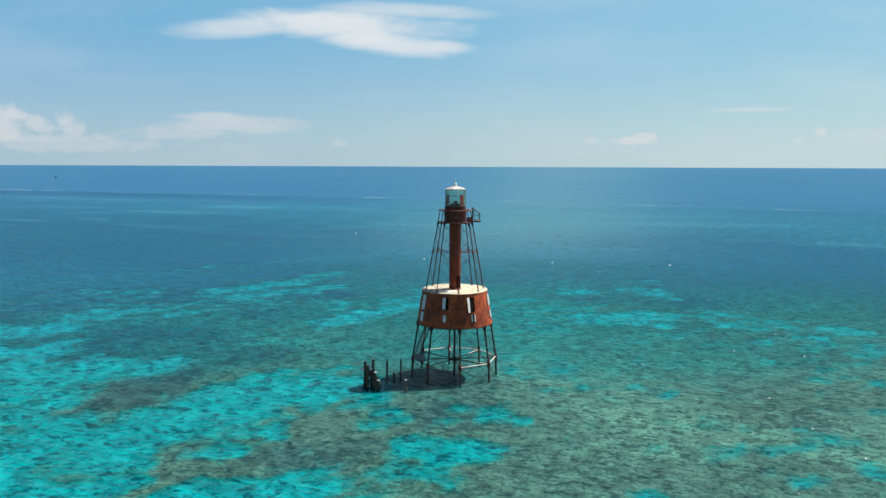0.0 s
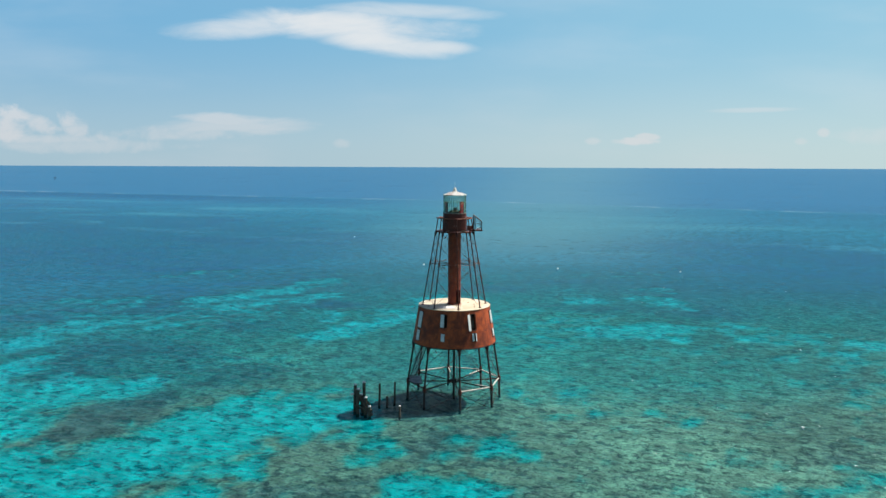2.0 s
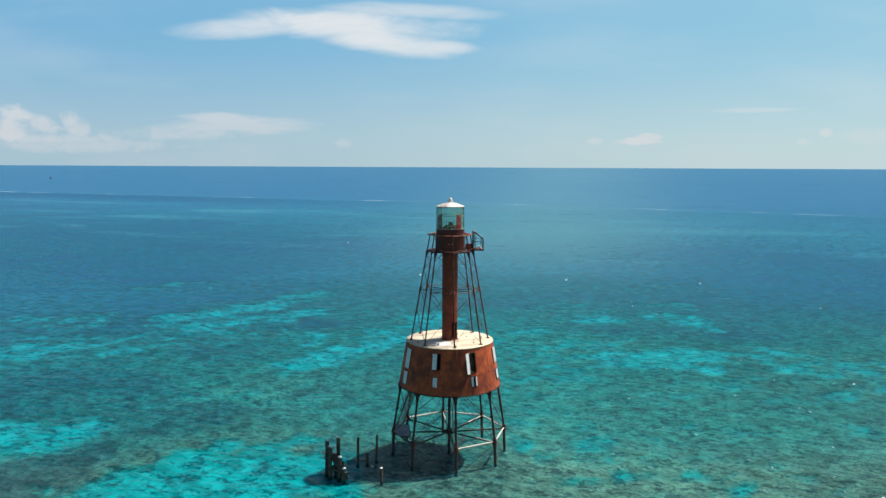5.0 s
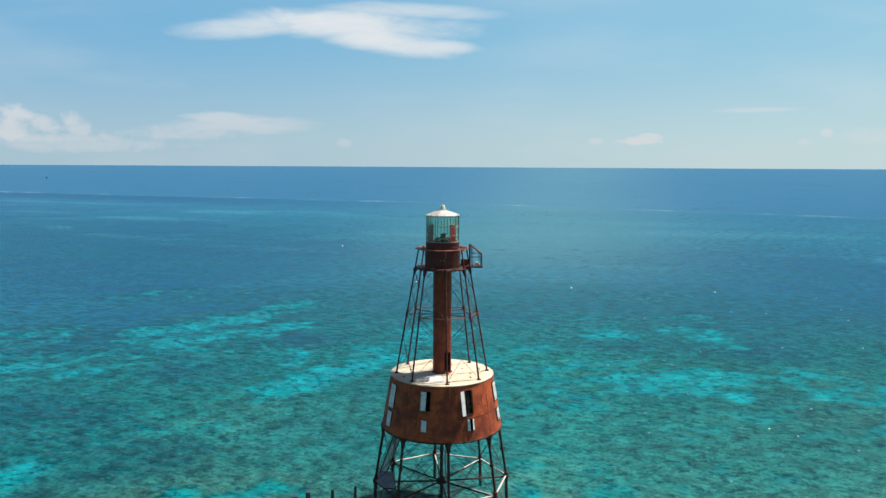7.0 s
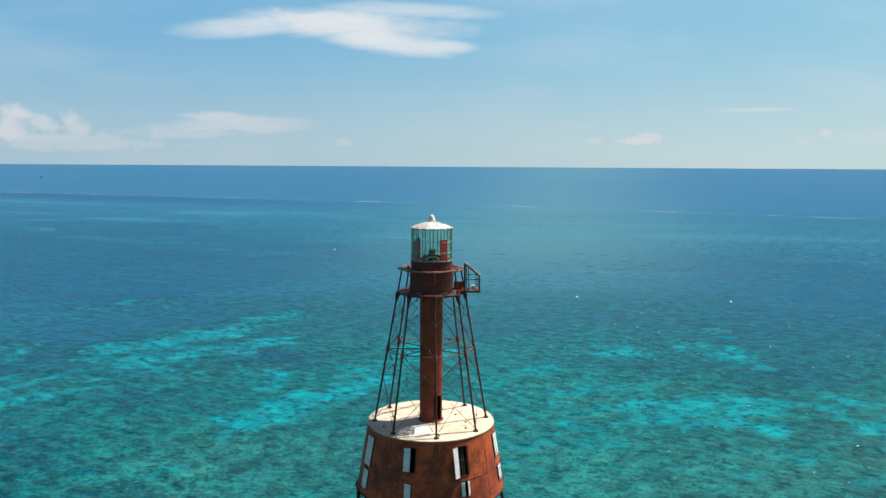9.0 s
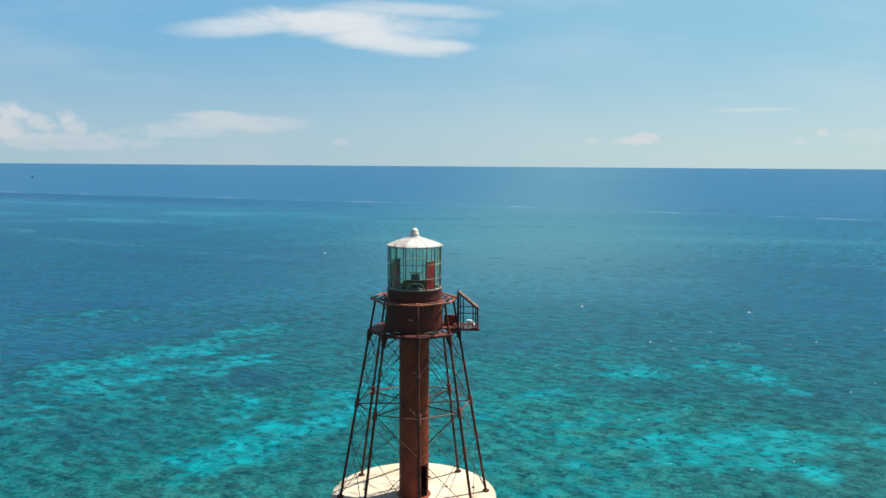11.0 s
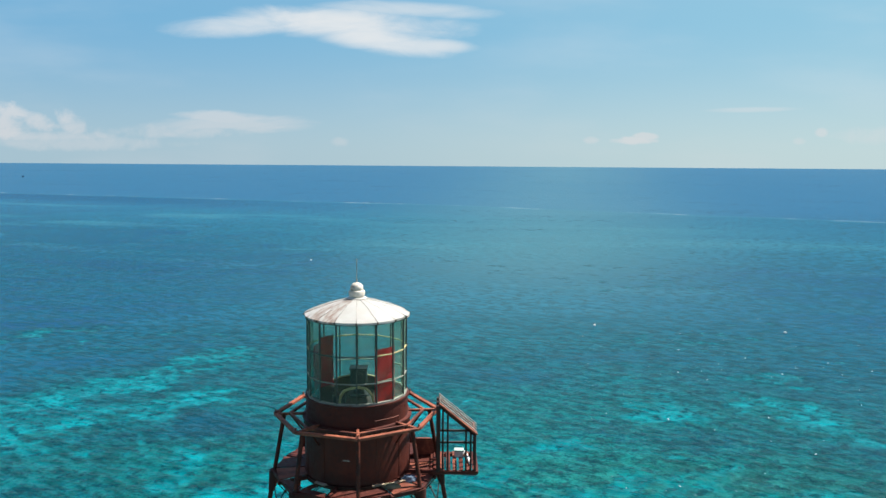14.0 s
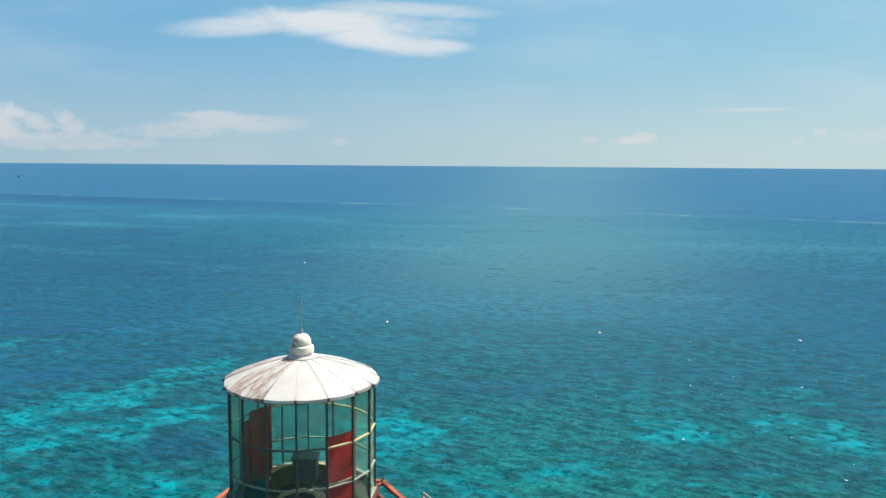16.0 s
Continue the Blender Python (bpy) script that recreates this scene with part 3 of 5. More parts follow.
    full = add(nt, "ShaderNodeMixShader", inputs={0: gloss, 1: below.outputs[0], 2: shine.outputs[0]})
    # a few tiny sun glints on the eastern side, painted as matte white flecks
    glint = fuzz(nt, grain(nt, pos, -36, 0.7, 1.0), 1.45, 2, 0.5, 0.2)
    glint = calc(nt, "MULTIPLY", smooth(nt, glint, 0.745, 0.77, 0.0, 0.9), calc(nt, "MULTIPLY", smooth(nt, x, 5.0, 45.0), smooth(nt, y, 110.0, 190.0, 1.0, 0.0)))
    glint_white = add(nt, "ShaderNodeBsdfDiffuse", inputs={0: (0.75, 0.80, 0.80, 1)})
    full = add(nt, "ShaderNodeMixShader", inputs={0: glint, 1: full.outputs[0], 2: glint_white.outputs[0]})
    nt.links.new(full.outputs[0], out.inputs[0])
    return m


REEF_GREY, REEF_BROWN, REEF_PALE, REEF_DARK = (0.27, 0.285, 0.245), (0.235, 0.24, 0.20), (0.39, 0.44, 0.37), (0.050, 0.068, 0.074)
CORAL, RUBBLE, HEADS = (0.075, 0.105, 0.135), (0.46, 0.50, 0.415), (0.04, 0.065, 0.075)
SAND_LIGHT, SAND_DULL, SAND_THIN = (0.51, 0.50, 0.44), (0.38, 0.38, 0.33), (0.33, 0.36, 0.31)
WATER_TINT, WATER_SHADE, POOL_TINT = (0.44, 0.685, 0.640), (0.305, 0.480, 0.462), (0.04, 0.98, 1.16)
WAVE_STRENGTH, GLOSS, GLOSS_MOST = 0.65, 0.39, 0.17
CHANNEL_BLUE, GLARE, DEEPER = (0.005, 0.052, 0.120), (0.076, 0.168, 0.19), (0.20, 1.02, 1.08)
SHOAL_BLUE, SHOAL_DARK, SHOAL_PALE = (0.006, 0.142, 0.194), (0.003, 0.080, 0.128), (0.034, 0.16, 0.22)
OCEAN_BLUE, WAVE_SHADE = (0.015, 0.085, 0.168), (0.003, 0.047, 0.075)


def build_sea():
    xs = spaced(-150, 150, 1.5, -4200, 4200, 1.12)
    ys = spaced(-70, 220, 1.5, -900, FAR_EDGE, 1.07)
    gx, gy = np.meshgrid(xs, ys)
    wx = gx + (cloudy(gx, gy, 9, 5) - 0.5) * 9
    wy = gy + (cloudy(gx, gy, 9, 11) - 0.5) * 7
    sand = np.zeros_like(gx)
    sx, sy = wx + (cloudy(gx, gy, 3.2, 15, 3) - 0.5) * 3, wy + (cloudy(gx, gy, 3.2, 19, 3) - 0.5) * 3
    for group in (SAND_PIER, SAND_PIER_FURTHER, SAND_WEST, SAND_SOUTHEAST, SAND_NORTHWEST, SAND_NORTHEAST, SAND_FAR_WEST, SAND_FAR_EAST):
        for x0, y0, x1, y1, half, cover in group:
            dx, dy = x1 - x0, y1 - y0
            along = np.clip(((sx - x0) * dx + (sy - y0) * dy) / (dx * dx + dy * dy), 0, 1)
            away = np.hypot(sx - x0 - along * dx, sy - y0 - along * dy) / (half + 0.6 + 0.012 * min(max(y0, 0), 100))
            sand = np.maximum(sand, cover ** 1.15 * np.clip(1.35 - 0.6 * away, 0, 1))
    strips = cloudy(gx * 0.45, gy, 34, 21, 4)
    sand = np.maximum(sand, np.clip((strips - 0.56) * 1.6, 0, 0.24) * (np.hypot(gx, gy + 10) > 60))
    weed = cloudy(gx, gy, 38, 31, 4)
    weed = np.clip((weed - 0.32) * 2.4, 0, 1)
    lee = 1 - 0.78 * np.clip((gy - 30) / 60, 0, 1)
    relief_z = (-0.42 + (cloudy(gx, gy, 6, 41, 3) - 0.5) * 0.4 - 0.12 * np.clip(sand, 0, 1)) * lee
    relief_z = relief_z - 5 * np.clip((gy - 350) / 400, 0, 1)
    coral, rubble = np.zeros_like(gx), np.zeros_like(gx)
    for group, field in (((CORAL_SOUTH, CORAL_NORTH), coral), ((RUBBLE_FLATS,), rubble)):
        for rows in group:
            for x, y, rx, ry, s in rows:
                field += s * np.exp(-(((wx - x) / rx) ** 2 + ((wy - y) / ry) ** 2) * 0.7)
    ridges = cloudy(gx * 0.8 + gy * 0.6, gy * 1.6 - gx * 0.5, 22, 71, 4)
    coral += np.clip((ridges - 0.46) * 5, 0, 0.9) * np.clip((-gx - 28) / 30, 0, 1)
    coral = np.clip(coral, 0, 1) * (1 - 0.6 * np.clip(sand, 0, 1))
    bed = sheet("ground", xs, ys, relief_z, {"sand": sand, "weed": weed, "coral": coral, "rubble": np.clip(rubble, 0, 1)}, seabed_material())
    tagged(bed, "shallow coral reef floor with pale sand patches under clear water", "seabed", kind="structure")

    # depth: the reef flat is clear, the lagoon beyond turns blue, the ocean past the reef edge is deep
    past = gy - reef_edge(gx) + (cloudy(gx * 0.3, gy, 60, 51, 3) - 0.5) * 40
    ocean = np.clip(past / 60 + 0.5, 0, 1)
    broad = (cloudy(gx * 0.5, gy, 120, 61, 4) - 0.5)
    east = np.clip((gx - 60) / 160, 0, 1) * np.clip((gy - 60) / 120, 0, 1)
    west = np.clip((-gx - 30) / 90, 0, 1) * np.clip((gy + 25) / 40, 0, 1)
    depth = np.clip((gy - 15) / 230 + broad * 0.5 + 0.22 * east + 0.30 * west, 0, 1)
    depth = 0.03 + 0.93 * depth ** 0.85 * np.clip((gy + 45) / 90 + west, 0.1, 1)
    depth = np.maximum(depth, ocean * 0.98) * np.clip(1.0 - 0.25 * np.clip(sand - 0.3, 0, 0.75), 0, 1)
    depth = np.clip(depth, 0.04, 0.98)
    # deeper channels east and west of the tower
    deep = 1.1 * np.exp(-((gx - 140) / 95) ** 2 - ((gy - 180) / 130) ** 2) + 1.5 * np.exp(-((gx + 165) / 135) ** 2 - ((gy - 215) / 130) ** 2)
    deep = deep + 0.85 * np.exp(-((gx + 400) / 300) ** 2 - ((gy - 470) / 260) ** 2)
    deep = np.clip(deep + broad * 0.8 + 0.55 * coral * np.clip((gy - 20) / 60, 0, 1), 0, 1)
    # where the painted glare lies: a widening strip out to the horizon
    glare = np.exp(-((gx - 0.16 * gy) / (45 + 0.10 * np.abs(gy))) ** 2) * np.clip((gy - 60) / 240, 0, 1) * (0.9 + broad * 0.4)
    depth = np.clip(depth + 0.35 * deep * (1 - np.clip(sand, 0, 1)), 0.04, 0.98)
    water = sheet("water", xs, ys, np.zeros_like(gx), {"sand": sand, "depth": depth, "deep": deep, "glare": np.clip(glare, 0, 1)}, water_material())
    tagged(water, "rippled turquoise sea over a reef turning deep blue", "water", kind="structure")


build_sea()


# ---- mesh helpers ----
def polar(r, deg, z):
    a = radians(deg)
    return Vector((r * math.sin(a), -r * math.cos(a), z))


def tube(bm, p, q, r, seg=8, r2=None):
    p, q = Vector(p), Vector(q)
    m = Matrix.Translation((p + q) / 2) @ (q - p).to_track_quat("Z", "Y").to_matrix().to_4x4()
    bmesh.ops.create_cone(bm, cap_ends=True, segments=seg, radius1=r, radius2=r if r2 is None else r2, depth=(q - p).length, matrix=m)


def bar(bm, p, q, w, h, up=(0, 0, 1)):
    """A square-edged bar from p to q, w wide and h high, with a small chamfer."""
    p, q = Vector(p), Vector(q)
    along = (q - p).normalized()
    side = along.cross(Vector(up)).normalized()
    top = side.cross(along)
    m = Matrix((along, side, top)).transposed().to_4x4()
    m.translation = (p + q) / 2
    made = bmesh.ops.create_cube(bm, size=1.0, matrix=m @ Matrix.Diagonal(((q - p).length, w, h, 1)))
    edges = list({e for v in made["verts"] for e in v.link_edges})
    bmesh.ops.bevel(bm, geom=edges, offset=min(w, h) * 0.12, segments=1, affect="EDGES")


def lathe(bm, profile, seg=48, cap=False):
    rings = [[bm.verts.new(polar(r, 360 * i / seg, z)) for i in range(seg)] for r, z in profile]
    for a, b in zip(rings, rings[1:]):
        for i in range(seg):
            j = (i + 1) % seg
            bm.faces.new((a[i], a[j], b[j], b[i]))
    if cap:
        bm.faces.new(rings[0][::-1])
        bm.faces.new(rings[-1])
    bmesh.ops.recalc_face_normals(bm, faces=bm.faces[:])


def ball(bm, p, r, squash=1.0):
    bmesh.ops.create_icosphere(bm, subdivisions=2, radius=r, matrix=Matrix.Translation(p) @ Matrix.Diagonal((1, 1, squash, 1)))


def as_mesh(name, bm, mat, smooth_angle=None):
    me = bpy.data.meshes.new(name)
    bm.to_mesh(me)
    bm.free()
    me.materials.append(mat)
    if smooth_angle:
        me.shade_smooth()
        me.set_sharp_from_angle(angle=radians(smooth_angle))
    return me


def part(name, bm, mat, parent, label="", angle=40):
    """A bmesh, or a mesh that several parts share, as one object under a thing or a part."""
    me = bm if isinstance(bm, bpy.types.Mesh) else as_mesh(name, bm, mat, angle)
    ob = new(name, me)
    ob.parent = parent
    return tagged(ob, label)


def around(name, me, parent, degrees, label=""):
    """The same mesh, turned about the tower's axis."""
    made = []
    for d in degrees:
        ob = part(name, me, None, parent, label)
        ob.rotation_euler = (0, 0, radians(d))
        made.append(ob)
    return made


def thing(name, label, category, at=(0, 0, 0), group="", kind=""):
    ob = new(name)
    ob.location = at
    return tagged(ob, label, category, group, kind)


def wall_with_openings(bm, radius, z_low, z_high, openings, inset=0.09, step=3.0, levels=()):
    """A round wall, radius(z), with openings (deg, deg, z, z) that go through its thickness."""
    degs = set(np.round(np.arange(-180, 180, step), 3).tolist())
    zs = {z_low, z_high, *levels}
    for a, b, c, d in openings:
        degs = {x for x in degs if not (abs(x - a) < step * 0.4 or abs(x - b) < step * 0.4)} | {a, b}
        zs |= {c, d}
    degs, zs = sorted(degs), sorted(zs)
    n = len(degs)

    def hole(i, j):
        mid, zm = (degs[i] + (degs[i + 1] if i + 1 < n else degs[0] + 360)) / 2, (zs[j] + zs[j + 1]) / 2
        return any(a < mid < b and c < zm < d for a, b, c, d in openings)
    outer = [[bm.verts.new(polar(radius(z), d, z)) for d in degs] for z in zs]
    inner = [[bm.verts.new(polar(radius(z) - inset, d, z)) for d in degs] for z in zs]
    for j in range(len(zs) - 1):
        for i in range(n):
            if hole(i, j):
                continue
            k = (i + 1) % n
            bm.faces.new((outer[j][i], outer[j][k], outer[j + 1][k], outer[j + 1][i]))
            bm.faces.new((inner[j][k], inner[j][i], inner[j + 1][i], inner[j + 1][k]))
            if hole(k, j):
                bm.faces.new((outer[j][k], inner[j][k], inner[j + 1][k], outer[j + 1][k]))
            if hole(i - 1 if i else n - 1, j):
                bm.faces.new((inner[j][i], outer[j][i], outer[j + 1][i], inner[j + 1][i]))
            for jj, edge in ((j - 1, j), (j + 1, j + 1)):
                if jj < 0 or jj >= len(zs) - 1 or hole(i, jj):
                    bm.faces.new((outer[edge][i], outer[edge][k], inner[edge][k], inner[edge][i]))
    bmesh.ops.recalc_face_normals(bm, faces=bm.faces[:])


# ---- the lighthouse: measures ----
TURN = 6.5                                   # first leg, degrees from -y towards +x
LEGS = [TURN + 45 * k for k in range(8)]
R_WATER, R_RING, Z_RING = 7.62, 7.52, 2.9
R_HEAD, Z_DRUM, R_DRUM = 6.5, 9.52, 6.76
Z_DECK, R_DECK = 15.44, 5.74
R_FOOT, R_MID, Z_MID, R_GAL, Z_GAL = 5.16, 3.95, 22.2, 3.05, 27.32
R_COL, Z_RAIL, R_RAIL = 1.03, 29.48, 2.97
R_LANT, Z_SILL, Z_ROOF = 1.80, 30.24, 33.12


def drum_radius(z):
    return R_DRUM + (R_DECK - R_DRUM) * (z - Z_DRUM) / (Z_DECK - Z_DRUM)


def leg_radius(z):
    """Distance of the lower legs from the axis."""
    if z < Z_RING:
        return R_WATER + (R_RING - R_WATER) * z / Z_RING
    return R_RING + (R_HEAD - R_RING) * (z - Z_RING) / (Z_DRUM - Z_RING)


def upper_radius(z):
    return R_FOOT + (R_GAL - R_FOOT) * (z - Z_DECK) / (Z_GAL - Z_DECK)


tower = thing("lighthouse", "rust-red screw-pile iron lighthouse standing on eight legs in shallow water", "lighthouse")


# ---- foundation: piles, legs, ring, spokes and rods ----
def build_foundation():
    bm = bmesh.new()
    tube(bm, polar(R_WATER + 0.09, 0, -1.6), polar(R_RING, 0, Z_RING), 0.19, 12)
    lathe_at = polar(R_RING, 0, Z_RING)
    piles = around("lower_leg", as_mesh("lower_leg", bm, pile_iron, 40), tower, LEGS, "dark wet iron leg crusted at the waterline")
    bm = bmesh.new()
    tube(bm, lathe_at - Vector((0, 0, 0.45)), lathe_at + Vector((0, 0, 0.45)), 0.245, 12)
    tube(bm, lathe_at - Vector((0, 0, 0.18)), lathe_at + Vector((0, 0, 0.12)), 0.32, 12)
    around("socket", as_mesh("socket", bm, upper_iron, 40), tower, LEGS, "rusty cast socket")
    bm = bmesh.new()
    tube(bm, polar(R_RING, 0, Z_RING + 0.3), polar(leg_radius(Z_DRUM - 0.9), 0, Z_DRUM - 0.9), 0.145, 10)
    tube(bm, polar(leg_radius(6.2), 0, 6.05), polar(leg_radius(6.2), 0, 6.35), 0.21, 10)
    around("leg", as_mesh("leg", bm, leg_iron, 40), tower, LEGS)
    bm = bmesh.new()
    foot = leg_radius(Z_DRUM - 1.0)
    tube(bm, polar(foot, 0, Z_DRUM - 1.05), polar(foot - 0.03, 0, Z_DRUM - 0.6), 0.19, 10, 0.24)
    tube(bm, polar(foot - 0.03, 0, Z_DRUM - 0.6), polar(R_HEAD, 0, Z_DRUM + 0.02), 0.24, 10, 0.46)
    around("leg_head", as_mesh("leg_head", bm, leg_iron, 40), tower, LEGS, "flared iron head under the dwelling")

    bm = bmesh.new()
    tube(bm, (0, 0, -1.6), (0, 0, Z_DRUM), 0.2, 12)
    tube(bm, (0, 0, Z_RING - 0.6), (0, 0, Z_RING + 0.1), 0.42, 12)
    part("centre_pile", bm, pile_iron, tower)
    bm = bmesh.new()
    tube(bm, (0.5, -0.35, -1.6), (0.5, -0.3, Z_DRUM), 0.09, 10)
    part("drain_pipe", bm, pale_pipe, tower, "pale weathered vertical pipe")

    # ring beams between the sockets; the one between the last and the first socket is gone
    bm = bmesh.new()
    tube(bm, polar(R_RING, 0, Z_RING + 0.05), polar(R_RING, 45, Z_RING + 0.05), 0.115, 10)
    around("ring_beam", as_mesh("ring_beam", bm, pale_pipe, 40), tower, LEGS[:6], "bleached guano-white ring beam")
    around("ring_beam", as_mesh("ring_beam_dark", _ring_beam(), leg_iron, 40), tower, LEGS[6:7], "dark rusty ring beam")
    bm = bmesh.new()
    tube(bm, polar(R_RING, 0, Z_RING - 0.1), polar(0.3, 0, Z_RING - 0.3), 0.10, 8)
    around("spoke", as_mesh("spoke", bm, leg_iron, 40), tower, LEGS)
    # short outer lengths of the spokes still carry pale paint
    bm = bmesh.new()
    tube(bm, polar(R_RING - 0.3, 0, Z_RING - 0.02), polar(4.3, 0, Z_RING - 0.1), 0.085, 8)
    around("spoke_pipe", as_mesh("spoke_pipe", bm, pale_pipe, 40), tower, [LEGS[3], LEGS[4], LEGS[1]], "pale stretch of pipe")

    def lump(bm, p):
        ball(bm, p, 0.09, 0.8)

    # crossed tie rods, one after the other, with a coupling where they cross
    top_z = Z_DRUM - 0.7
    bm = bmesh.new()
    a, b = polar(R_RING, 0, Z_RING + 0.3), polar(leg_radius(top_z), 45, top_z)
    tube(bm, a, b, 0.028, 6)
    lump(bm, (a + b) / 2)
    up = as_mesh("tie_rod", bm, rod_iron, 40)
    bm = bmesh.new()
    a, b = polar(R_RING, 45, Z_RING + 0.3), polar(leg_radius(top_z), 0, top_z)
    tube(bm, a, b, 0.028, 6)
    down = as_mesh("tie_rod", bm, rod_iron, 40)
    around("tie_rod", up, tower, LEGS)
    around("tie_rod", down, tower, LEGS)
    # below the ring
    for s, t in ((0, 45), (45, 0)):
        bm = bmesh.new()
        a, b = polar(R_RING, s, Z_RING - 0.3), polar(R_WATER, t, -0.6)
        tube(bm, a, b, 0.034, 6)
        lump(bm, a.lerp(b, 0.5))
        lump(bm, a.lerp(b, 0.78))
        around("tie_rod", as_mesh("tie_rod", bm, rod_iron, 40), tower, LEGS)
    # radial rods from sockets to the centre pile, up and down
    for z in (-0.8, Z_DRUM - 0.6):
        bm = bmesh.new()
        a, b = polar(R_RING, 0, Z_RING), polar(0.2, 0, z)
        tube(bm, a, b, 0.028, 6)
        lump(bm, a.lerp(b, 0.55))
        around("tie_rod", as_mesh("tie_rod", bm, rod_iron, 40), tower, LEGS)


def _ring_beam():
    bm = bmesh.new()
    tube(bm, polar(R_RING, 0, Z_RING + 0.05), polar(R_RING, 45, Z_RING + 0.05), 0.105, 10)
    return bm


build_foundation()

# ---- the dwelling: a conical iron drum with shuttered windows ----
WIN_TURN = 28.6
WIN_LOW = {-1: 2.7, 0: 3.4}
WIN_TOP = {-1: (12.75, 14.8), 0: (12.3, 14.83), 1: (12.75, 14.75), -2: (12.2, 14.8)}


def build_dwelling():
    openings, places = [], []
    for k in range(-3, 5):
        mid = WIN_TURN + 45 * k
        mid = mid - 360 if mid >= 177 else mid
        low, high = WIN_TOP.get(k, (12.6, 14.8))
        wide = 4.2 if k == 0 else 5.0
        openings += [(mid - wide, mid + wide, low, high), (mid - WIN_LOW.get(k, 3.7), mid + WIN_LOW.get(k, 3.7), 10.15 if k == -2 else 10.6, 11.85)]
        places.append((k, mid, low, high, wide))
    bm = bmesh.new()
    wall_with_openings(bm, drum_radius, Z_DRUM, Z_DECK - 0.10, openings, 0.10, 3.0, (11.98,))
    drum = part("dwelling", bm, drum_iron, tower, "conical rust-orange plate wall", 30)

    bm = bmesh.new()
    lathe(bm, [(drum_radius(11.95) - 0.02, 11.93), (drum_radius(11.93) + 0.025, 11.93), (drum_radius(12.03) + 0.025, 12.03), (drum_radius(12.03) - 0.02, 12.03)], 96)
    part("seam_band", bm, drum_iron, drum)
    bm = bmesh.new()
    lathe(bm, [(R_DRUM - 0.15, Z_DRUM - 0.10), (R_DRUM + 0.05, Z_DRUM - 0.10), (R_DRUM + 0.05, Z_DRUM + 0.03), (R_DRUM - 0.03, Z_DRUM + 0.06)], 96)
    part("bottom_flange", bm, leg_iron, drum)
    # lapped vertical seams with their rivets
    bm = bmesh.new()
    for j in range(20):
        z0, z1 = Z_DRUM + 0.1 + j * 0.285, Z_DRUM + 0.1 + (j + 1) * 0.285
        if z1 < Z_DECK - 0.15 and not (z0 < 12.03 < z1 or z0 < 11.93 < z1):
            bmesh.ops.create_icosphere(bm, subdivisions=1, radius=0.022, matrix=Matrix.Translation(polar(drum_radius(z0) + 0.012, 0, z0)))
    bar(bm, polar(drum_radius(Z_DRUM + 0.05) + 0.004, 0, Z_DRUM + 0.05), polar(drum_radius(11.9) + 0.004, 0, 11.9), 0.11, 0.016, (0, -1, 0))
    bar(bm, polar(drum_radius(12.05) + 0.004, 0, 12.05), polar(drum_radius(Z_DECK - 0.15) + 0.004, 0, Z_DECK - 0.15), 0.11, 0.016, (0, -1, 0))
    around("seam_strip", as_mesh("seam_strip", bm, drum_iron, 30), drum, [TURN + 22.5 * k + 2 for k in range(16) if abs((TURN + 22.5 * k + 2 - WIN_TURN + 22.5) % 45 - 22.5) > 6])

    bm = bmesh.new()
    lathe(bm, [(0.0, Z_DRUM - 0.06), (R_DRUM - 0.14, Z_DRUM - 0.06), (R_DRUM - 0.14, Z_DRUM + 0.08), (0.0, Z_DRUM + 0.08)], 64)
    part("dwelling_floor", bm, unlit_inside, drum)
    bm = bmesh.new()
    lathe(bm, [(0.0, Z_DECK - 0.13), (R_DECK + 0.02, Z_DECK - 0.12), (R_DECK + 0.075, Z_DECK - 0.07), (R_DECK + 0.06, Z_DECK - 0.015), (R_DECK - 0.05, Z_DECK), (0.0, Z_DECK + 0.02)], 96)
    part("roof_deck", bm, deck_coat, tower, "sun-bleached cream-painted round roof deck with rust stains", 50)
    # near-black cylinder added behind the windows, so the rooms look unlit
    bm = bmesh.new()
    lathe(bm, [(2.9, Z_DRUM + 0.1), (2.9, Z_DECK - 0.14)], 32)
    part("inner_wall", bm, unlit_inside, drum)

    for k, mid, low, high, wide in places:
        for z0, z1, is_top in ((low, high, True), (10.15 if k == -2 else 10.6, 11.85, False)):
            r = drum_radius((z0 + z1) / 2)
            half = r * math.sin(radians(wide if is_top else WIN_LOW.get(k, 3.7)))
            lean = math.degrees(math.atan2(R_DRUM - R_DECK, Z_DECK - Z_DRUM))
            base = Matrix.Translation(polar(r, mid, (z0 + z1) / 2)) @ Matrix.Rotation(radians(mid), 4, "Z") @ Matrix.Rotation(radians(-lean), 4, "X")
            h = (z1 - z0) / 2
            # iron frame round the opening
            bm = bmesh.new()
            for s in (-1, 1):
                bar(bm, (s * half, -0.01, -h), (s * half, -0.01, h), 0.07, 0.10, (0, 1, 0))
                bar(bm, (-half, -0.01, s * h), (half, -0.01, s * h), 0.10, 0.07)
            wf = part("window_frame", bm, leg_iron, drum)
            wf.matrix_basis = base
            if is_top and k in (0, -1):
                bm = bmesh.new()
                for sx in (-0.33, 0.12):
                    bar(bm, (sx * half, 0.05, -h), (sx * half, 0.05, h), 0.035, 0.035, (0, 1, 0))
                bar(bm, (-half, 0.05, 0.1), (half, 0.05, 0.1), 0.035, 0.035)
                sash = part("sash", bm, muntin_iron, drum, "broken dark window sash")
                sash.matrix_basis = base
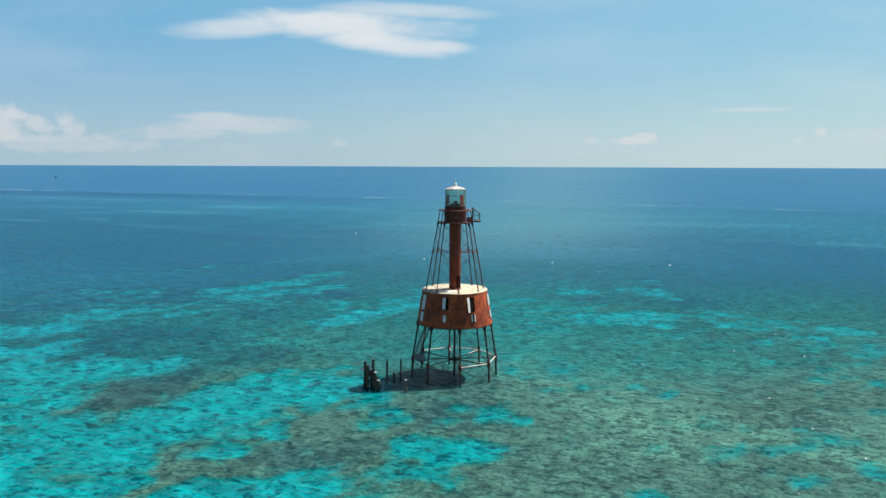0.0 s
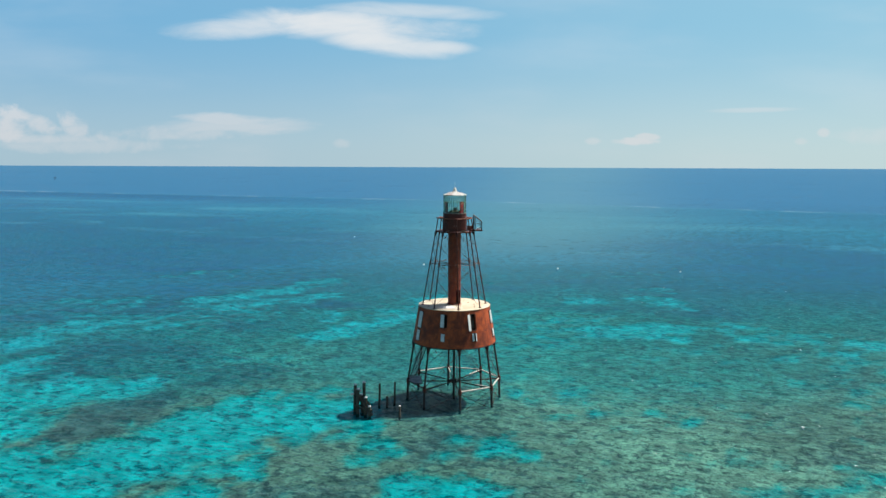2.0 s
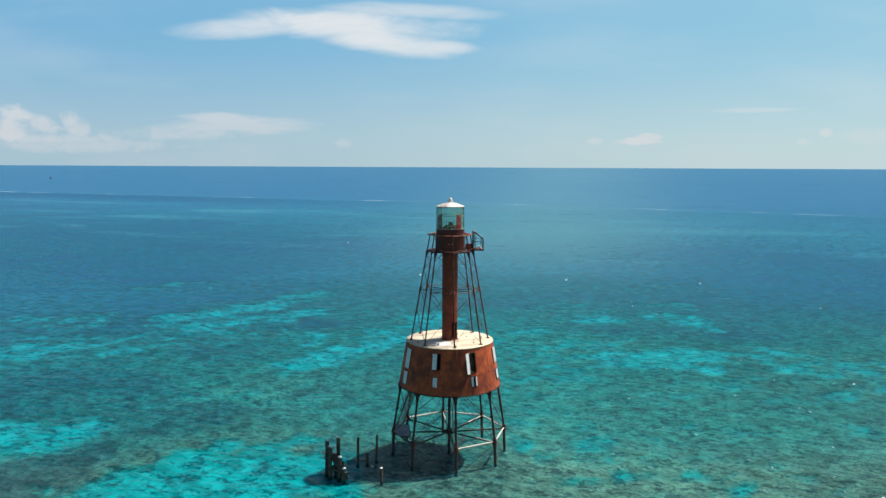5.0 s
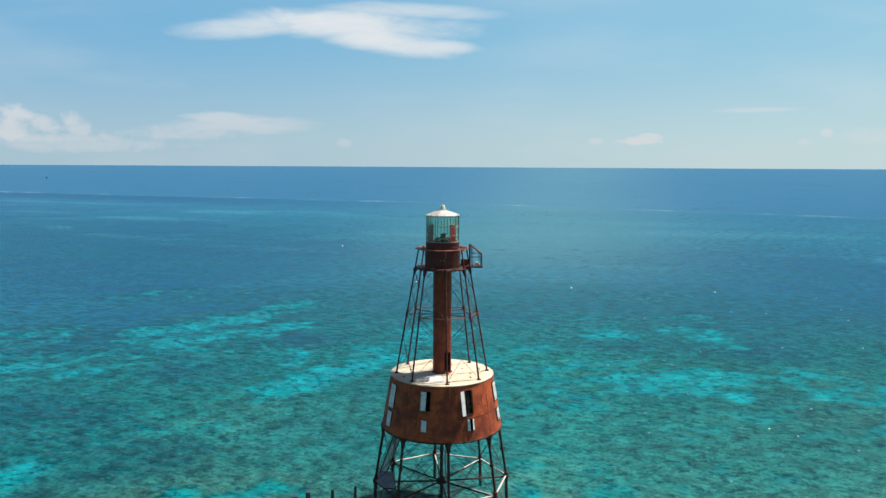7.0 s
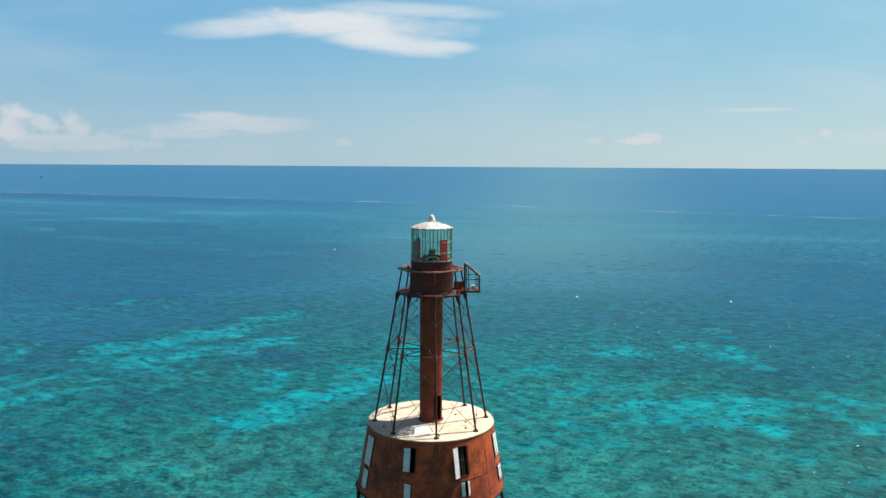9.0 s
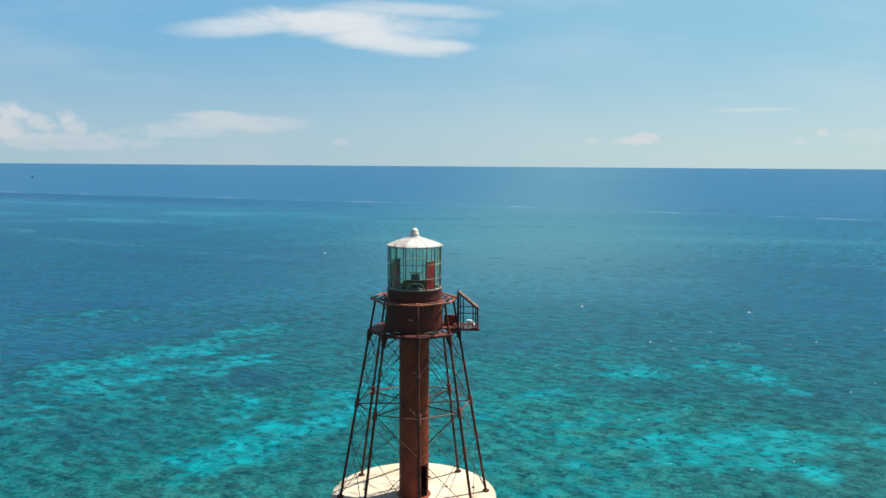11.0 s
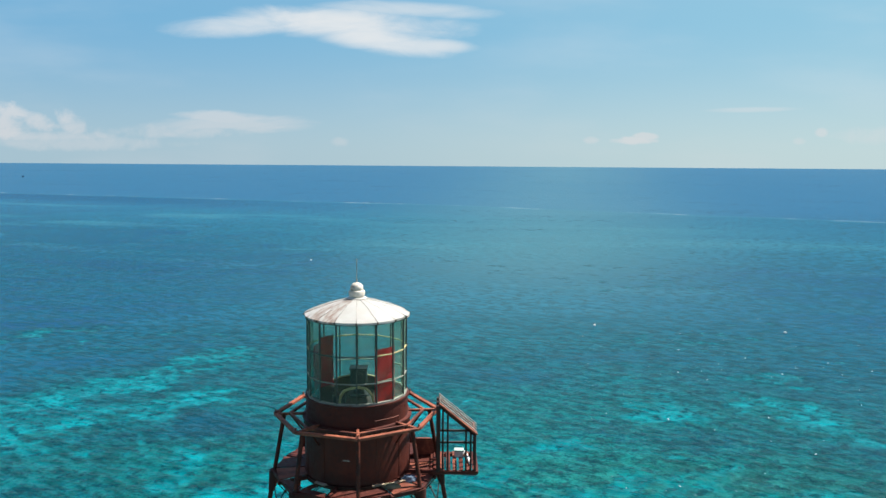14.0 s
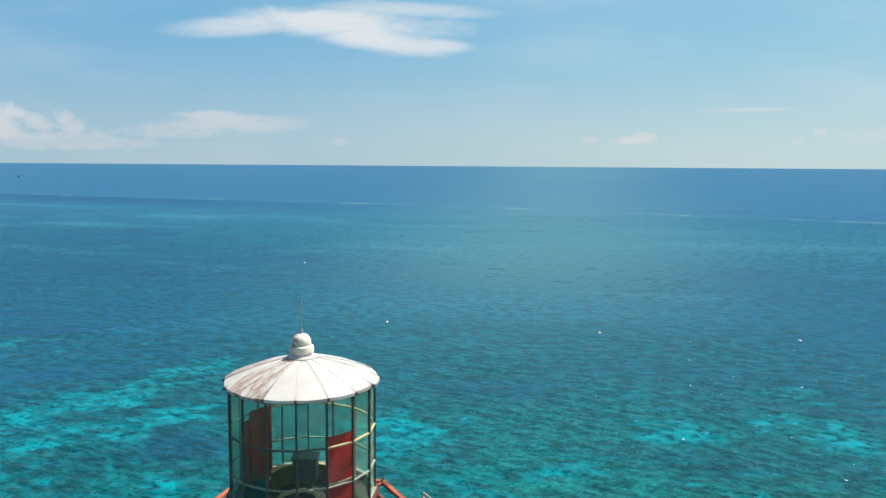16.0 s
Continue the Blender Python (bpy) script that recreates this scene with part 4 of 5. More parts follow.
            # leaves: (centre across, width, swing in degrees, drop, tilt)
            if is_top:
                leaves = {0: [(-1.05, 1.36, -158, 0.06, 2, 0.06)], -1: [(-0.42, 1.12, 0, 0.0, 0, 0)], -2: [(-0.52, 1.0, 0, 0, 0, 0), (0.52, 1.0, 0, 0, 0, 0)],
                          1: [(-0.52, 0.98, 0, 0, 0, 0), (0.52, 0.98, 0, 0, 0, 0)]}.get(k, [(-0.52, 1.0, 0, 0, 0, 0), (0.52, 1.0, 0, 0, 0, 0)])
            else:
                leaves = {0: [(-1.0, 0.72, -18, 0, 0, 0), (1.0, 0.55, 25, 0, 0, 0)], -1: [(-0.5, 0.98, 0, 0, 0, 0), (0.45, 0.75, 0, 0.03, 0, 0)]}.get(k, [(-0.52, 1.0, 0, 0, 0, 0), (0.52, 1.0, 0, 0, 0, 0)])
            for across, width, swing, drop, tilt, extra in leaves:
                w = half * width
                bm = bmesh.new()
                # hinge at the leaf's own edge when it swings, else centred
                off = 0.0 if swing == 0 else (w / 2 if across < 0 else -w / 2)
                hh = h + extra
                bar(bm, (off, -0.02, -hh + 0.03), (off, -0.02, hh - 0.03), w * 0.96, 0.035, (0, 1, 0))
                bar(bm, (off - w * 0.46, -0.05, hh * 0.7), (off + w * 0.46, -0.05, hh * 0.7), 0.03, 0.07)
                bar(bm, (off - w * 0.46, -0.05, -hh * 0.7), (off + w * 0.46, -0.05, -hh * 0.7), 0.03, 0.07)
                bar(bm, (off - w * 0.44, -0.045, -hh + 0.04), (off - w * 0.44, -0.045, hh - 0.04), 0.05, 0.03, (0, 1, 0))
                bar(bm, (off + w * 0.44, -0.045, -hh + 0.04), (off + w * 0.44, -0.045, hh - 0.04), 0.05, 0.03, (0, 1, 0))
                leaf = part("shutter", bm, shutter_paint, drum, "peeling off-white shutter hanging open" if swing else "peeling off-white closed shutter")
                if not swing:
                    for s in (-0.62, 0.62):
                        bm = bmesh.new()
                        bar(bm, (-w * 0.5, -0.075, hh * s), (-w * 0.18, -0.075, hh * s), 0.02, 0.05)
                        hinge = part("hinge", bm, rod_iron, drum)
                        hinge.matrix_basis = base @ Matrix.Translation((across * half, -0.06, -drop))
                leaf.matrix_basis = base @ Matrix.Translation((across * half, -0.06, -drop)) @ Matrix.Rotation(radians(swing), 4, "Z") @ Matrix.Rotation(radians(tilt), 4, "Y")

    # bent davit arm at the deck's edge
    bm = bmesh.new()
    tip = polar(R_DECK + 0.85, -84, Z_DECK - 0.42)
    tube(bm, polar(R_DECK - 0.2, -80, Z_DECK - 0.25), tip, 0.035, 8)
    tube(bm, polar(R_DECK + 0.55, -83, Z_DECK - 0.38), polar(R_DECK + 0.72, -83, Z_DECK - 0.12), 0.025, 6)
    tube(bm, polar(R_DECK + 0.62, -83, Z_DECK - 0.38), polar(R_DECK + 0.75, -86, Z_DECK - 0.7), 0.025, 6)
    part("davit", bm, leg_iron, tower, "bent rusty davit arm")
    # stubs and hatch marks left on the deck
    for r, d in ((3.3, 75), (4.4, 105), (2.6, 118), (4.0, 52), (3.6, -100), (4.5, 10), (4.7, -62), (3.1, 160)):
        bm = bmesh.new()
        p = polar(r, d, Z_DECK)
        tube(bm, p, p + Vector((0, 0, 0.09)), 0.11, 10, 0.08)
        part("deck_stub", bm, leg_iron, tower)


build_dwelling()


# ---- stair column and the upper trestle ----
def build_upper():
    bm = bmesh.new()
    wall_with_openings(bm, lambda z: R_COL, Z_DECK - 0.02, Z_GAL + 0.2, [(16, 62, Z_DECK + 0.12, 17.85)], 0.05, 6.0)
    column = part("stair_column", bm, column_iron, tower, "rust-red riveted iron stair column with a doorway", 30)
    for z in (18.4, 21.4, 24.4, 26.95):
        bm = bmesh.new()
        lathe(bm, [(R_COL - 0.02, z), (R_COL + 0.022, z + 0.005), (R_COL + 0.022, z + 0.075), (R_COL - 0.02, z + 0.08)], 48)
        part("column_band", bm, column_iron, column)
    bm = bmesh.new()
    lathe(bm, [(R_COL + 0.02, Z_DECK), (R_COL + 0.16, Z_DECK + 0.02), (R_COL + 0.13, Z_DECK + 0.09), (R_COL - 0.02, Z_DECK + 0.12)], 48)
    part("column_foot", bm, column_iron, column)
    bm = bmesh.new()
    for d, s in ((15.5, 1), (62.5, 1)):
        bar(bm, polar(R_COL + 0.02, d, Z_DECK + 0.1), polar(R_COL + 0.02, d, 17.9), 0.07, 0.06, polar(1, d, 0))
    bar(bm, polar(R_COL + 0.02, 15.5, 17.87), polar(R_COL + 0.02, 62.5, 17.87), 0.12, 0.07)
    part("door_frame", bm, watch_iron, column)
    bm = bmesh.new()
    tube(bm, (0, 0, Z_DECK), (0, 0, Z_GAL), 0.12, 10)
    for i in range(22):
        a = i * 25
        bar(bm, polar(0.1, a, Z_DECK + 0.2 + i * 0.19), polar(0.95, a, Z_DECK + 0.2 + i * 0.19), 0.2, 0.03)
    part("spiral_stair", bm, unlit_inside, column)
    # solid near-black discs paint the shade of small holes in the plate
    for d, z, r in ((-42, 26.75, 0.085), (-20, 23.6, 0.05), (30, 24.1, 0.045), (10, 26.6, 0.05)):
        bm = bmesh.new()
        tube(bm, polar(R_COL - 0.03, d, z), polar(R_COL + 0.012, d, z), r, 12)
        part("port_hole", bm, unlit_inside, column, "small near-black disc in place of a round hole")

    bm = bmesh.new()
    tube(bm, polar(R_FOOT, 0, Z_DECK - 0.02), polar(upper_radius(Z_MID), 0, Z_MID), 0.092, 10)
    tube(bm, polar(R_FOOT, 0, Z_DECK - 0.02), polar(R_FOOT, 0, Z_DECK + 0.10), 0.24, 10)
    low = as_mesh("upper_leg", bm, upper_iron, 40)
    bm = bmesh.new()
    tube(bm, polar(upper_radius(Z_MID), 0, Z_MID), polar(R_GAL, 0, Z_GAL), 0.082, 10)
    high = as_mesh("upper_leg", bm, upper_iron, 40)
    around("upper_leg", low, tower, LEGS)
    around("upper_leg", high, tower, LEGS)
    for z, r, h in ((19.7, 0.13, 0.13), (Z_MID, 0.15, 0.33), (24.9, 0.12, 0.12)):
        bm = bmesh.new()
        lean = (R_FOOT - R_GAL) / (Z_GAL - Z_DECK)
        tube(bm, polar(upper_radius(z) + lean * h, 0, z - h), polar(upper_radius(z) - lean * h, 0, z + h), r, 10)
        around("leg_collar", as_mesh("leg_collar", bm, collar_iron, 40), tower, LEGS, "reddish cast collar")
    bm = bmesh.new()
    tube(bm, polar(upper_radius(Z_GAL - 0.75), 0, Z_GAL - 0.75), polar(R_GAL - 0.05, 0, Z_GAL - 0.02), 0.10, 10, 0.25)
    around("leg_cap", as_mesh("leg_cap", bm, upper_iron, 40), tower, LEGS)

    bm = bmesh.new()
    tube(bm, polar(R_MID, 0, Z_MID), polar(R_MID, 45, Z_MID), 0.04, 8)
    around("mid_beam", as_mesh("mid_beam", bm, red_iron, 40), tower, LEGS)
    bm = bmesh.new()
    tube(bm, polar(R_MID, 0, Z_MID - 0.05), polar(R_COL, 0, Z_MID - 0.12), 0.045, 8)
    around("mid_spoke", as_mesh("mid_spoke", bm, upper_iron, 40), tower, LEGS)

    def rods(z0, z1, frac):
        for s, t in ((0, 45), (45, 0)):
            bm = bmesh.new()
            a, b = polar(upper_radius(z0), s, z0), polar(upper_radius(z1), t, z1)
            tube(bm, a, b, 0.02, 6)
            if s == 0:
                ball(bm, a.lerp(b, frac), 0.06)
            around("tie_rod", as_mesh("tie_rod", bm, rod_iron, 40), tower, LEGS)
    rods(Z_DECK + 0.2, 19.7, 0.5)
    rods(19.7, Z_MID, 0.5)
    rods(Z_MID, 24.9, 0.5)
    rods(24.9, Z_GAL - 0.3, 0.5)
    for z0, z1 in ((Z_MID, 19.2), (Z_MID, 25.4), (24.9, 26.9)):
        bm = bmesh.new()
        a, b = polar(upper_radius(z0), 0, z0), polar(R_COL, 0, z1)
        tube(bm, a, b, 0.02, 6)
        ball(bm, a.lerp(b, 0.6), 0.05)
        around("tie_rod", as_mesh("tie_rod", bm, rod_iron, 40), tower, LEGS)


build_upper()


# ---- gallery and watch room ----
def build_gallery():
    bm = bmesh.new()
    lathe(bm, [(1.86, 27.42), (1.93, 27.42), (1.93, 29.34), (1.98, 29.36), (1.98, 29.44), (1.86, 29.46), (1.86, 30.16), (1.90, 30.18), (1.90, Z_SILL), (1.70, Z_SILL), (1.70, 27.42), (1.86, 27.42)], 64)
    room = part("watch_room", bm, watch_iron, tower, "dark red-brown riveted watch room wall", 30)
    bm = bmesh.new()
    bar(bm, polar(1.932, 0, 27.48), polar(1.932, 0, 29.32), 0.13, 0.018, (0, -1, 0))
    for i in range(9):
        for s in (-0.035, 0.035):
            bmesh.ops.create_icosphere(bm, subdivisions=1, radius=0.014, matrix=Matrix.Translation(polar(1.945, 0, 27.6 + i * 0.2) + Vector((s, 0, 0))))
    around("seam_strip", as_mesh("seam_strip", bm, watch_iron, 30), room, [TURN - 9 + 30 * k for k in range(12)])
    bm = bmesh.new()
    lathe(bm, [(0.0, 27.40), (1.9, 27.40), (1.9, 27.47), (0.0, 27.47)], 48)
    part("room_floor", bm, unlit_inside, room)
    bm = bmesh.new()
    lathe(bm, [(0.0, 30.02), (1.72, 30.02), (1.72, 30.10), (0.0, 30.10)], 48)
    part("lantern_floor", bm, unlit_inside, room)
    bm = bmesh.new()
    bmesh.ops.create_icosphere(bm, subdivisions=1, radius=0.022, matrix=Matrix.Translation(polar(1.868, 0, 29.9)))
    around("rivet", as_mesh("rivet", bm, watch_iron, 30), room, [i * 12 for i in range(30)])
    # a bracket rail on the lantern base, and a scar on the wall
    bm = bmesh.new()
    pts = [polar(2.02, d, 29.74) for d in (24, 33, 42, 52)]
    for a, b in zip(pts, pts[1:]):
        tube(bm, a, b, 0.016, 6)
    for d in (24, 52):
        tube(bm, polar(2.02, d, 29.74), polar(2.02, d, 29.5), 0.016, 6)
    part("bracket_rail", bm, red_iron, room)
    bm = bmesh.new()
    tube(bm, polar(1.95, -9, 28.35), polar(1.95, -2, 28.33), 0.018, 6)
    tube(bm, polar(1.955, 7, 28.2), polar(1.955, 7, 28.5), 0.018, 6)
    part("wall_cleat", bm, pale_pipe, room)

    # gallery floor frame
    bm = bmesh.new()
    lathe(bm, [(1.5, Z_GAL - 0.07), (1.98, Z_GAL - 0.07), (1.98, Z_GAL + 0.07), (1.5, Z_GAL + 0.07), (1.5, Z_GAL - 0.07)], 32)
    lower = part("gallery_floor", bm, watch_iron, tower, "octagonal rusted gallery floor frame, plates missing")
    octagon("edge_beam", R_GAL + 0.06, Z_GAL, 0.11, 0.16, watch_iron, lower)
    bm = bmesh.new()
    bar(bm, polar(1.7, 0, Z_GAL), polar(R_GAL, 0, Z_GAL), 0.09, 0.14)
    around("joist", as_mesh("joist", bm, watch_iron, 30), lower, [TURN + 22.5 * k for k in range(16)])

    def plate(d0, d1, r0, r1, z, mat, name="floor_plate", label=""):
        bm = bmesh.new()
        ring = [polar(r0, d0, z), polar(r1, d0, z), polar(r1, d1, z), polar(r0, d1, z)]
        low, up = [bm.verts.new(p) for p in ring], [bm.verts.new(p + Vector((0, 0, 0.035))) for p in ring]
        bm.faces.new(low[::-1])
        bm.faces.new(up)
        for i in range(4):
            j = (i + 1) % 4
            bm.faces.new((low[i], low[j], up[j], up[i]))
        part(name, bm, mat, lower, label)
    random.seed(7)
    for k in range(16):
        d0 = TURN + 22.5 * k + 1.0
        d1 = d0 + 20.5
        side = (d0 + 10) % 360
        if 300 < side < 345:
            plate(d0, d1, 2.68, 3.0, Z_GAL + 0.075, watch_iron)
        elif side >= 345 or side < 20:
            plate(d0, d1, 2.35, 2.98, Z_GAL + 0.075, watch_iron)
        elif side < 60:
            plate(d0, d1, 2.2, 2.98, Z_GAL + 0.075, red_iron)
        else:
            plate(d0, d1, 1.95, 2.98, Z_GAL + 0.075, red_iron if k % 3 == 0 else watch_iron)
    for d0, d1, r0, r1, z in ((20, 31, 2.1, 2.22, 27.45), (38, 50, 2.25, 2.4, 27.45), (-38, -24, 2.12, 2.2, 27.45)):
        bm = bmesh.new()
        bar(bm, polar(r0, d0, z), polar(r1, d1, z + 0.04), 0.14, 0.05)
        part("loose_board", bm, debris_wood, lower, "loose pale broken board")

    # posts and the frame of the upper gallery, its floor gone
    bm = bmesh.new()
    tube(bm, polar(R_GAL, 0, Z_GAL), polar(2.66, 0, Z_RAIL), 0.075, 10)
    posts = around("gallery_post", as_mesh("gallery_post", bm, upper_iron, 40), tower, LEGS)
    bm = bmesh.new()
    lathe(bm, [(1.85, Z_RAIL - 0.09), (2.0, Z_RAIL - 0.09), (2.0, Z_RAIL - 0.03), (1.85, Z_RAIL - 0.03), (1.85, Z_RAIL - 0.09)], 32)
    outer = part("upper_gallery", bm, watch_iron, tower, "faded red octagonal walkway frame with its floor gone")
    octagon("walk_beam", R_RAIL, Z_RAIL, 0.15, 0.10, red_iron, outer)
    octagon("inner_beam", R_RAIL - 0.52, Z_RAIL, 0.09, 0.09, red_iron, outer)
    bm = bmesh.new()
    bar(bm, polar(1.9, 0, Z_RAIL - 0.02), polar(R_RAIL, 0, Z_RAIL - 0.02), 0.10, 0.09)
    around("bracket", as_mesh("bracket", bm, red_iron, 30), outer, LEGS)
    bm = bmesh.new()
    bar(bm, polar(1.92, 0, Z_RAIL - 0.75), polar(R_RAIL - 0.55, 0, Z_RAIL - 0.06), 0.06, 0.06)
    around("brace", as_mesh("brace", bm, watch_iron, 30), outer, LEGS)
    bm = bmesh.new()
    tube(bm, polar(R_RAIL, 0, Z_RAIL - 0.05), polar(R_RAIL, 0, Z_RAIL + 0.16), 0.03, 6)
    bmesh.ops.create_icosphere(bm, subdivisions=1, radius=0.085, matrix=Matrix.Translation(polar(R_RAIL, 0, Z_RAIL + 0.02)))
    around("corner_joint", as_mesh("corner_joint", bm, red_iron, 30), outer, LEGS)


def octagon(name, r, z, w, h, mat, parent):
    bm = bmesh.new()
    bar(bm, polar(r, 0, z), polar(r, 45, z), w, h)
    around(name, as_mesh(name, bm, mat, 30), parent, LEGS)


build_gallery()


# ---- lantern: sixteen sides of glass under a ribbed white roof ----
def build_lantern():
    step, first = 22.5, 5.5
    def hoop(z0, z1, r0, r1):
        bm = bmesh.new()
        lathe(bm, [(r0, z0), (r1, z0), (r1, z1), (r0, z1), (r0, z0)], 16)
        bmesh.ops.rotate(bm, verts=bm.verts[:], matrix=Matrix.Rotation(radians(first), 3, "Z"))
        return bm
    bm = hoop(Z_SILL - 0.005, Z_SILL + 0.065, R_LANT - 0.06, R_LANT + 0.05)
    lantern = part("lantern", bm, muntin_pale, tower, "sixteen-sided glazed lantern, its glass green with salt")
    bm = bmesh.new()
    bar(bm, polar(R_LANT, 0, Z_SILL), polar(R_LANT, 0, Z_ROOF), 0.045, 0.06, (0, -1, 0))
    around("muntin", as_mesh("muntin", bm, muntin_iron, 30), lantern, [first + step * k for k in range(16)])
    for z, mat in ((31.0, muntin_pale), (31.96, muntin_iron)):
        bm = bmesh.new()
        bar(bm, polar(R_LANT, 0, z), polar(R_LANT, step, z), 0.05, 0.04)
        me = as_mesh("cross_bar", bm, mat, 30)
        dark = [first + step * k for k in range(16) if 12 < k or k < 1]
        light = [first + step * k for k in range(16) if not (12 < k or k < 1)]
        if mat is muntin_iron:
            around("cross_bar", me, lantern, dark)
            bm = bmesh.new()
            bar(bm, polar(R_LANT, 0, z), polar(R_LANT, step, z), 0.05, 0.04)
            around("cross_bar", as_mesh("cross_bar", bm, brass, 30), lantern, light, "brassy pale cross bar")
        else:
            around("cross_bar", me, lantern, [first + step * k for k in range(16)])
    bm = hoop(Z_ROOF - 0.055, Z_ROOF + 0.015, R_LANT - 0.05, R_LANT + 0.045)
    part("top_ring", bm, muntin_iron, lantern)
    # panes, three tiers a side
    half = step / 2
    apothem = (R_LANT - 0.012) * math.cos(radians(half))
    width = 2 * R_LANT * math.sin(radians(half)) - 0.05
    for z0, z1 in ((Z_SILL + 0.07, 30.98), (31.02, 31.94), (31.98, Z_ROOF - 0.055)):
        bm = bmesh.new()
        bmesh.ops.create_cube(bm, size=1.0, matrix=Matrix.Translation((0, -apothem, (z0 + z1) / 2)) @ Matrix.Diagonal((width, 0.008, z1 - z0, 1)))
        clear = as_mesh("pane", bm, pane_glass)
        hazy = clear.copy()
        hazy.materials[0] = pane_hazy
        for k in range(16):
            # side panes hazier: salt film plus the painted paleness of glass seen edge-on
            me = hazy if k in (2, 3, 4, 11, 12, 13) else clear
            for ob in around("pane", me, lantern, [first + half + step * k]):
                ob.visible_shadow = False

    # roof of sixteen folded sheets
    bm = bmesh.new()
    tube(bm, (0, 0, 33.58), (0, 0, 33.76), 0.40, 20, 0.34)
    roof = part("lantern_roof", bm, roof_coat, tower, "white-painted conical lantern roof of folded sheets, rust-stained", 30)
    R_EAVE, Z_EAVE, R_TOP, Z_TOP = 1.885, 33.19, 0.36, 33.70
    bm = bmesh.new()
    n = 6
    rows = []
    for i in range(n + 1):
        f = i / n
        r = R_EAVE + (R_TOP - R_EAVE) * f
        z = Z_EAVE + (Z_TOP - Z_EAVE) * (f + 0.10 * math.sin(math.pi * f))
        rows.append([bm.verts.new(polar(r, half * s, z - 0.012 * (1 - abs(s)) * (1 - f))) for s in (-0.96, -0.5, 0, 0.5, 0.96)])
    for a, b in zip(rows, rows[1:]):
        for i in range(4):
            bm.faces.new((a[i], a[i + 1], b[i + 1], b[i]))
    lip = [bm.verts.new(v.co + Vector((0, 0, -0.075))) for v in rows[0]]
    for i in range(4):
        bm.faces.new((lip[i], lip[i + 1], rows[0][i + 1], rows[0][i]))
    bmesh.ops.solidify(bm, geom=bm.faces[:], thickness=0.012)
    panel = as_mesh("roof_panel", bm, roof_coat, 30)
    rng = random.Random(3)
    stained = panel.copy()
    stained.materials[0] = roof_worn
    sheets = [around("roof_panel", stained if k in (11, 13, 14) else panel, roof, [first + half + step * k])[0] for k in range(16)]
    for ob in sheets:
        ob.location.z = rng.uniform(-0.012, 0.016)
        ob.scale = (1 + rng.uniform(-0.008, 0.026),) * 2 + (1,)
    bm = bmesh.new()
    bar(bm, polar(R_EAVE + 0.012, 0, Z_EAVE + 0.004), polar(1.1, 0, 33.19 + 0.51 * (0.515 + 0.1) + 0.004), 0.022, 0.022)
    bar(bm, polar(1.1, 0, 33.19 + 0.51 * 0.615 + 0.004), polar(R_TOP, 0, Z_TOP + 0.004), 0.022, 0.022)
    around("roof_rib", as_mesh("roof_rib", bm, seam_dark, 30), roof, [first + step * k for k in range(16)])
    bm = bmesh.new()
    tube(bm, polar(R_EAVE + 0.01, 0, Z_EAVE - 0.05), polar(R_EAVE + 0.06, 0, Z_EAVE - 0.02), 0.03, 8)
    around("eave_bolt", as_mesh("eave_bolt", bm, leg_iron, 30), roof, [first + step * k for k in range(16)])
    # ventilator and lightning rod
    bm = bmesh.new()
    lathe(bm, [(0.0, 33.68), (0.36, 33.68), (0.37, 33.74), (0.27, 33.77), (0.255, 33.82), (0.30, 33.85), (0.30, 33.97), (0.285, 34.0), (0.225, 34.02), (0.235, 34.08), (0.22, 34.18), (0.16, 34.26), (0.08, 34.295), (0.0, 34.31)], 32)
    part("ventilator", bm, vent_paint, roof, "dented white ball ventilator", 40)
    bm = bmesh.new()
    tube(bm, (0, 0, 34.28), (0, 0, 34.42), 0.03, 8)
    tube(bm, (0, 0, 34.40), (0.0, 0, 35.18), 0.012, 6)
    part("lightning_rod", bm, pale_pipe, roof, "thin pale lightning rod")


build_lantern()


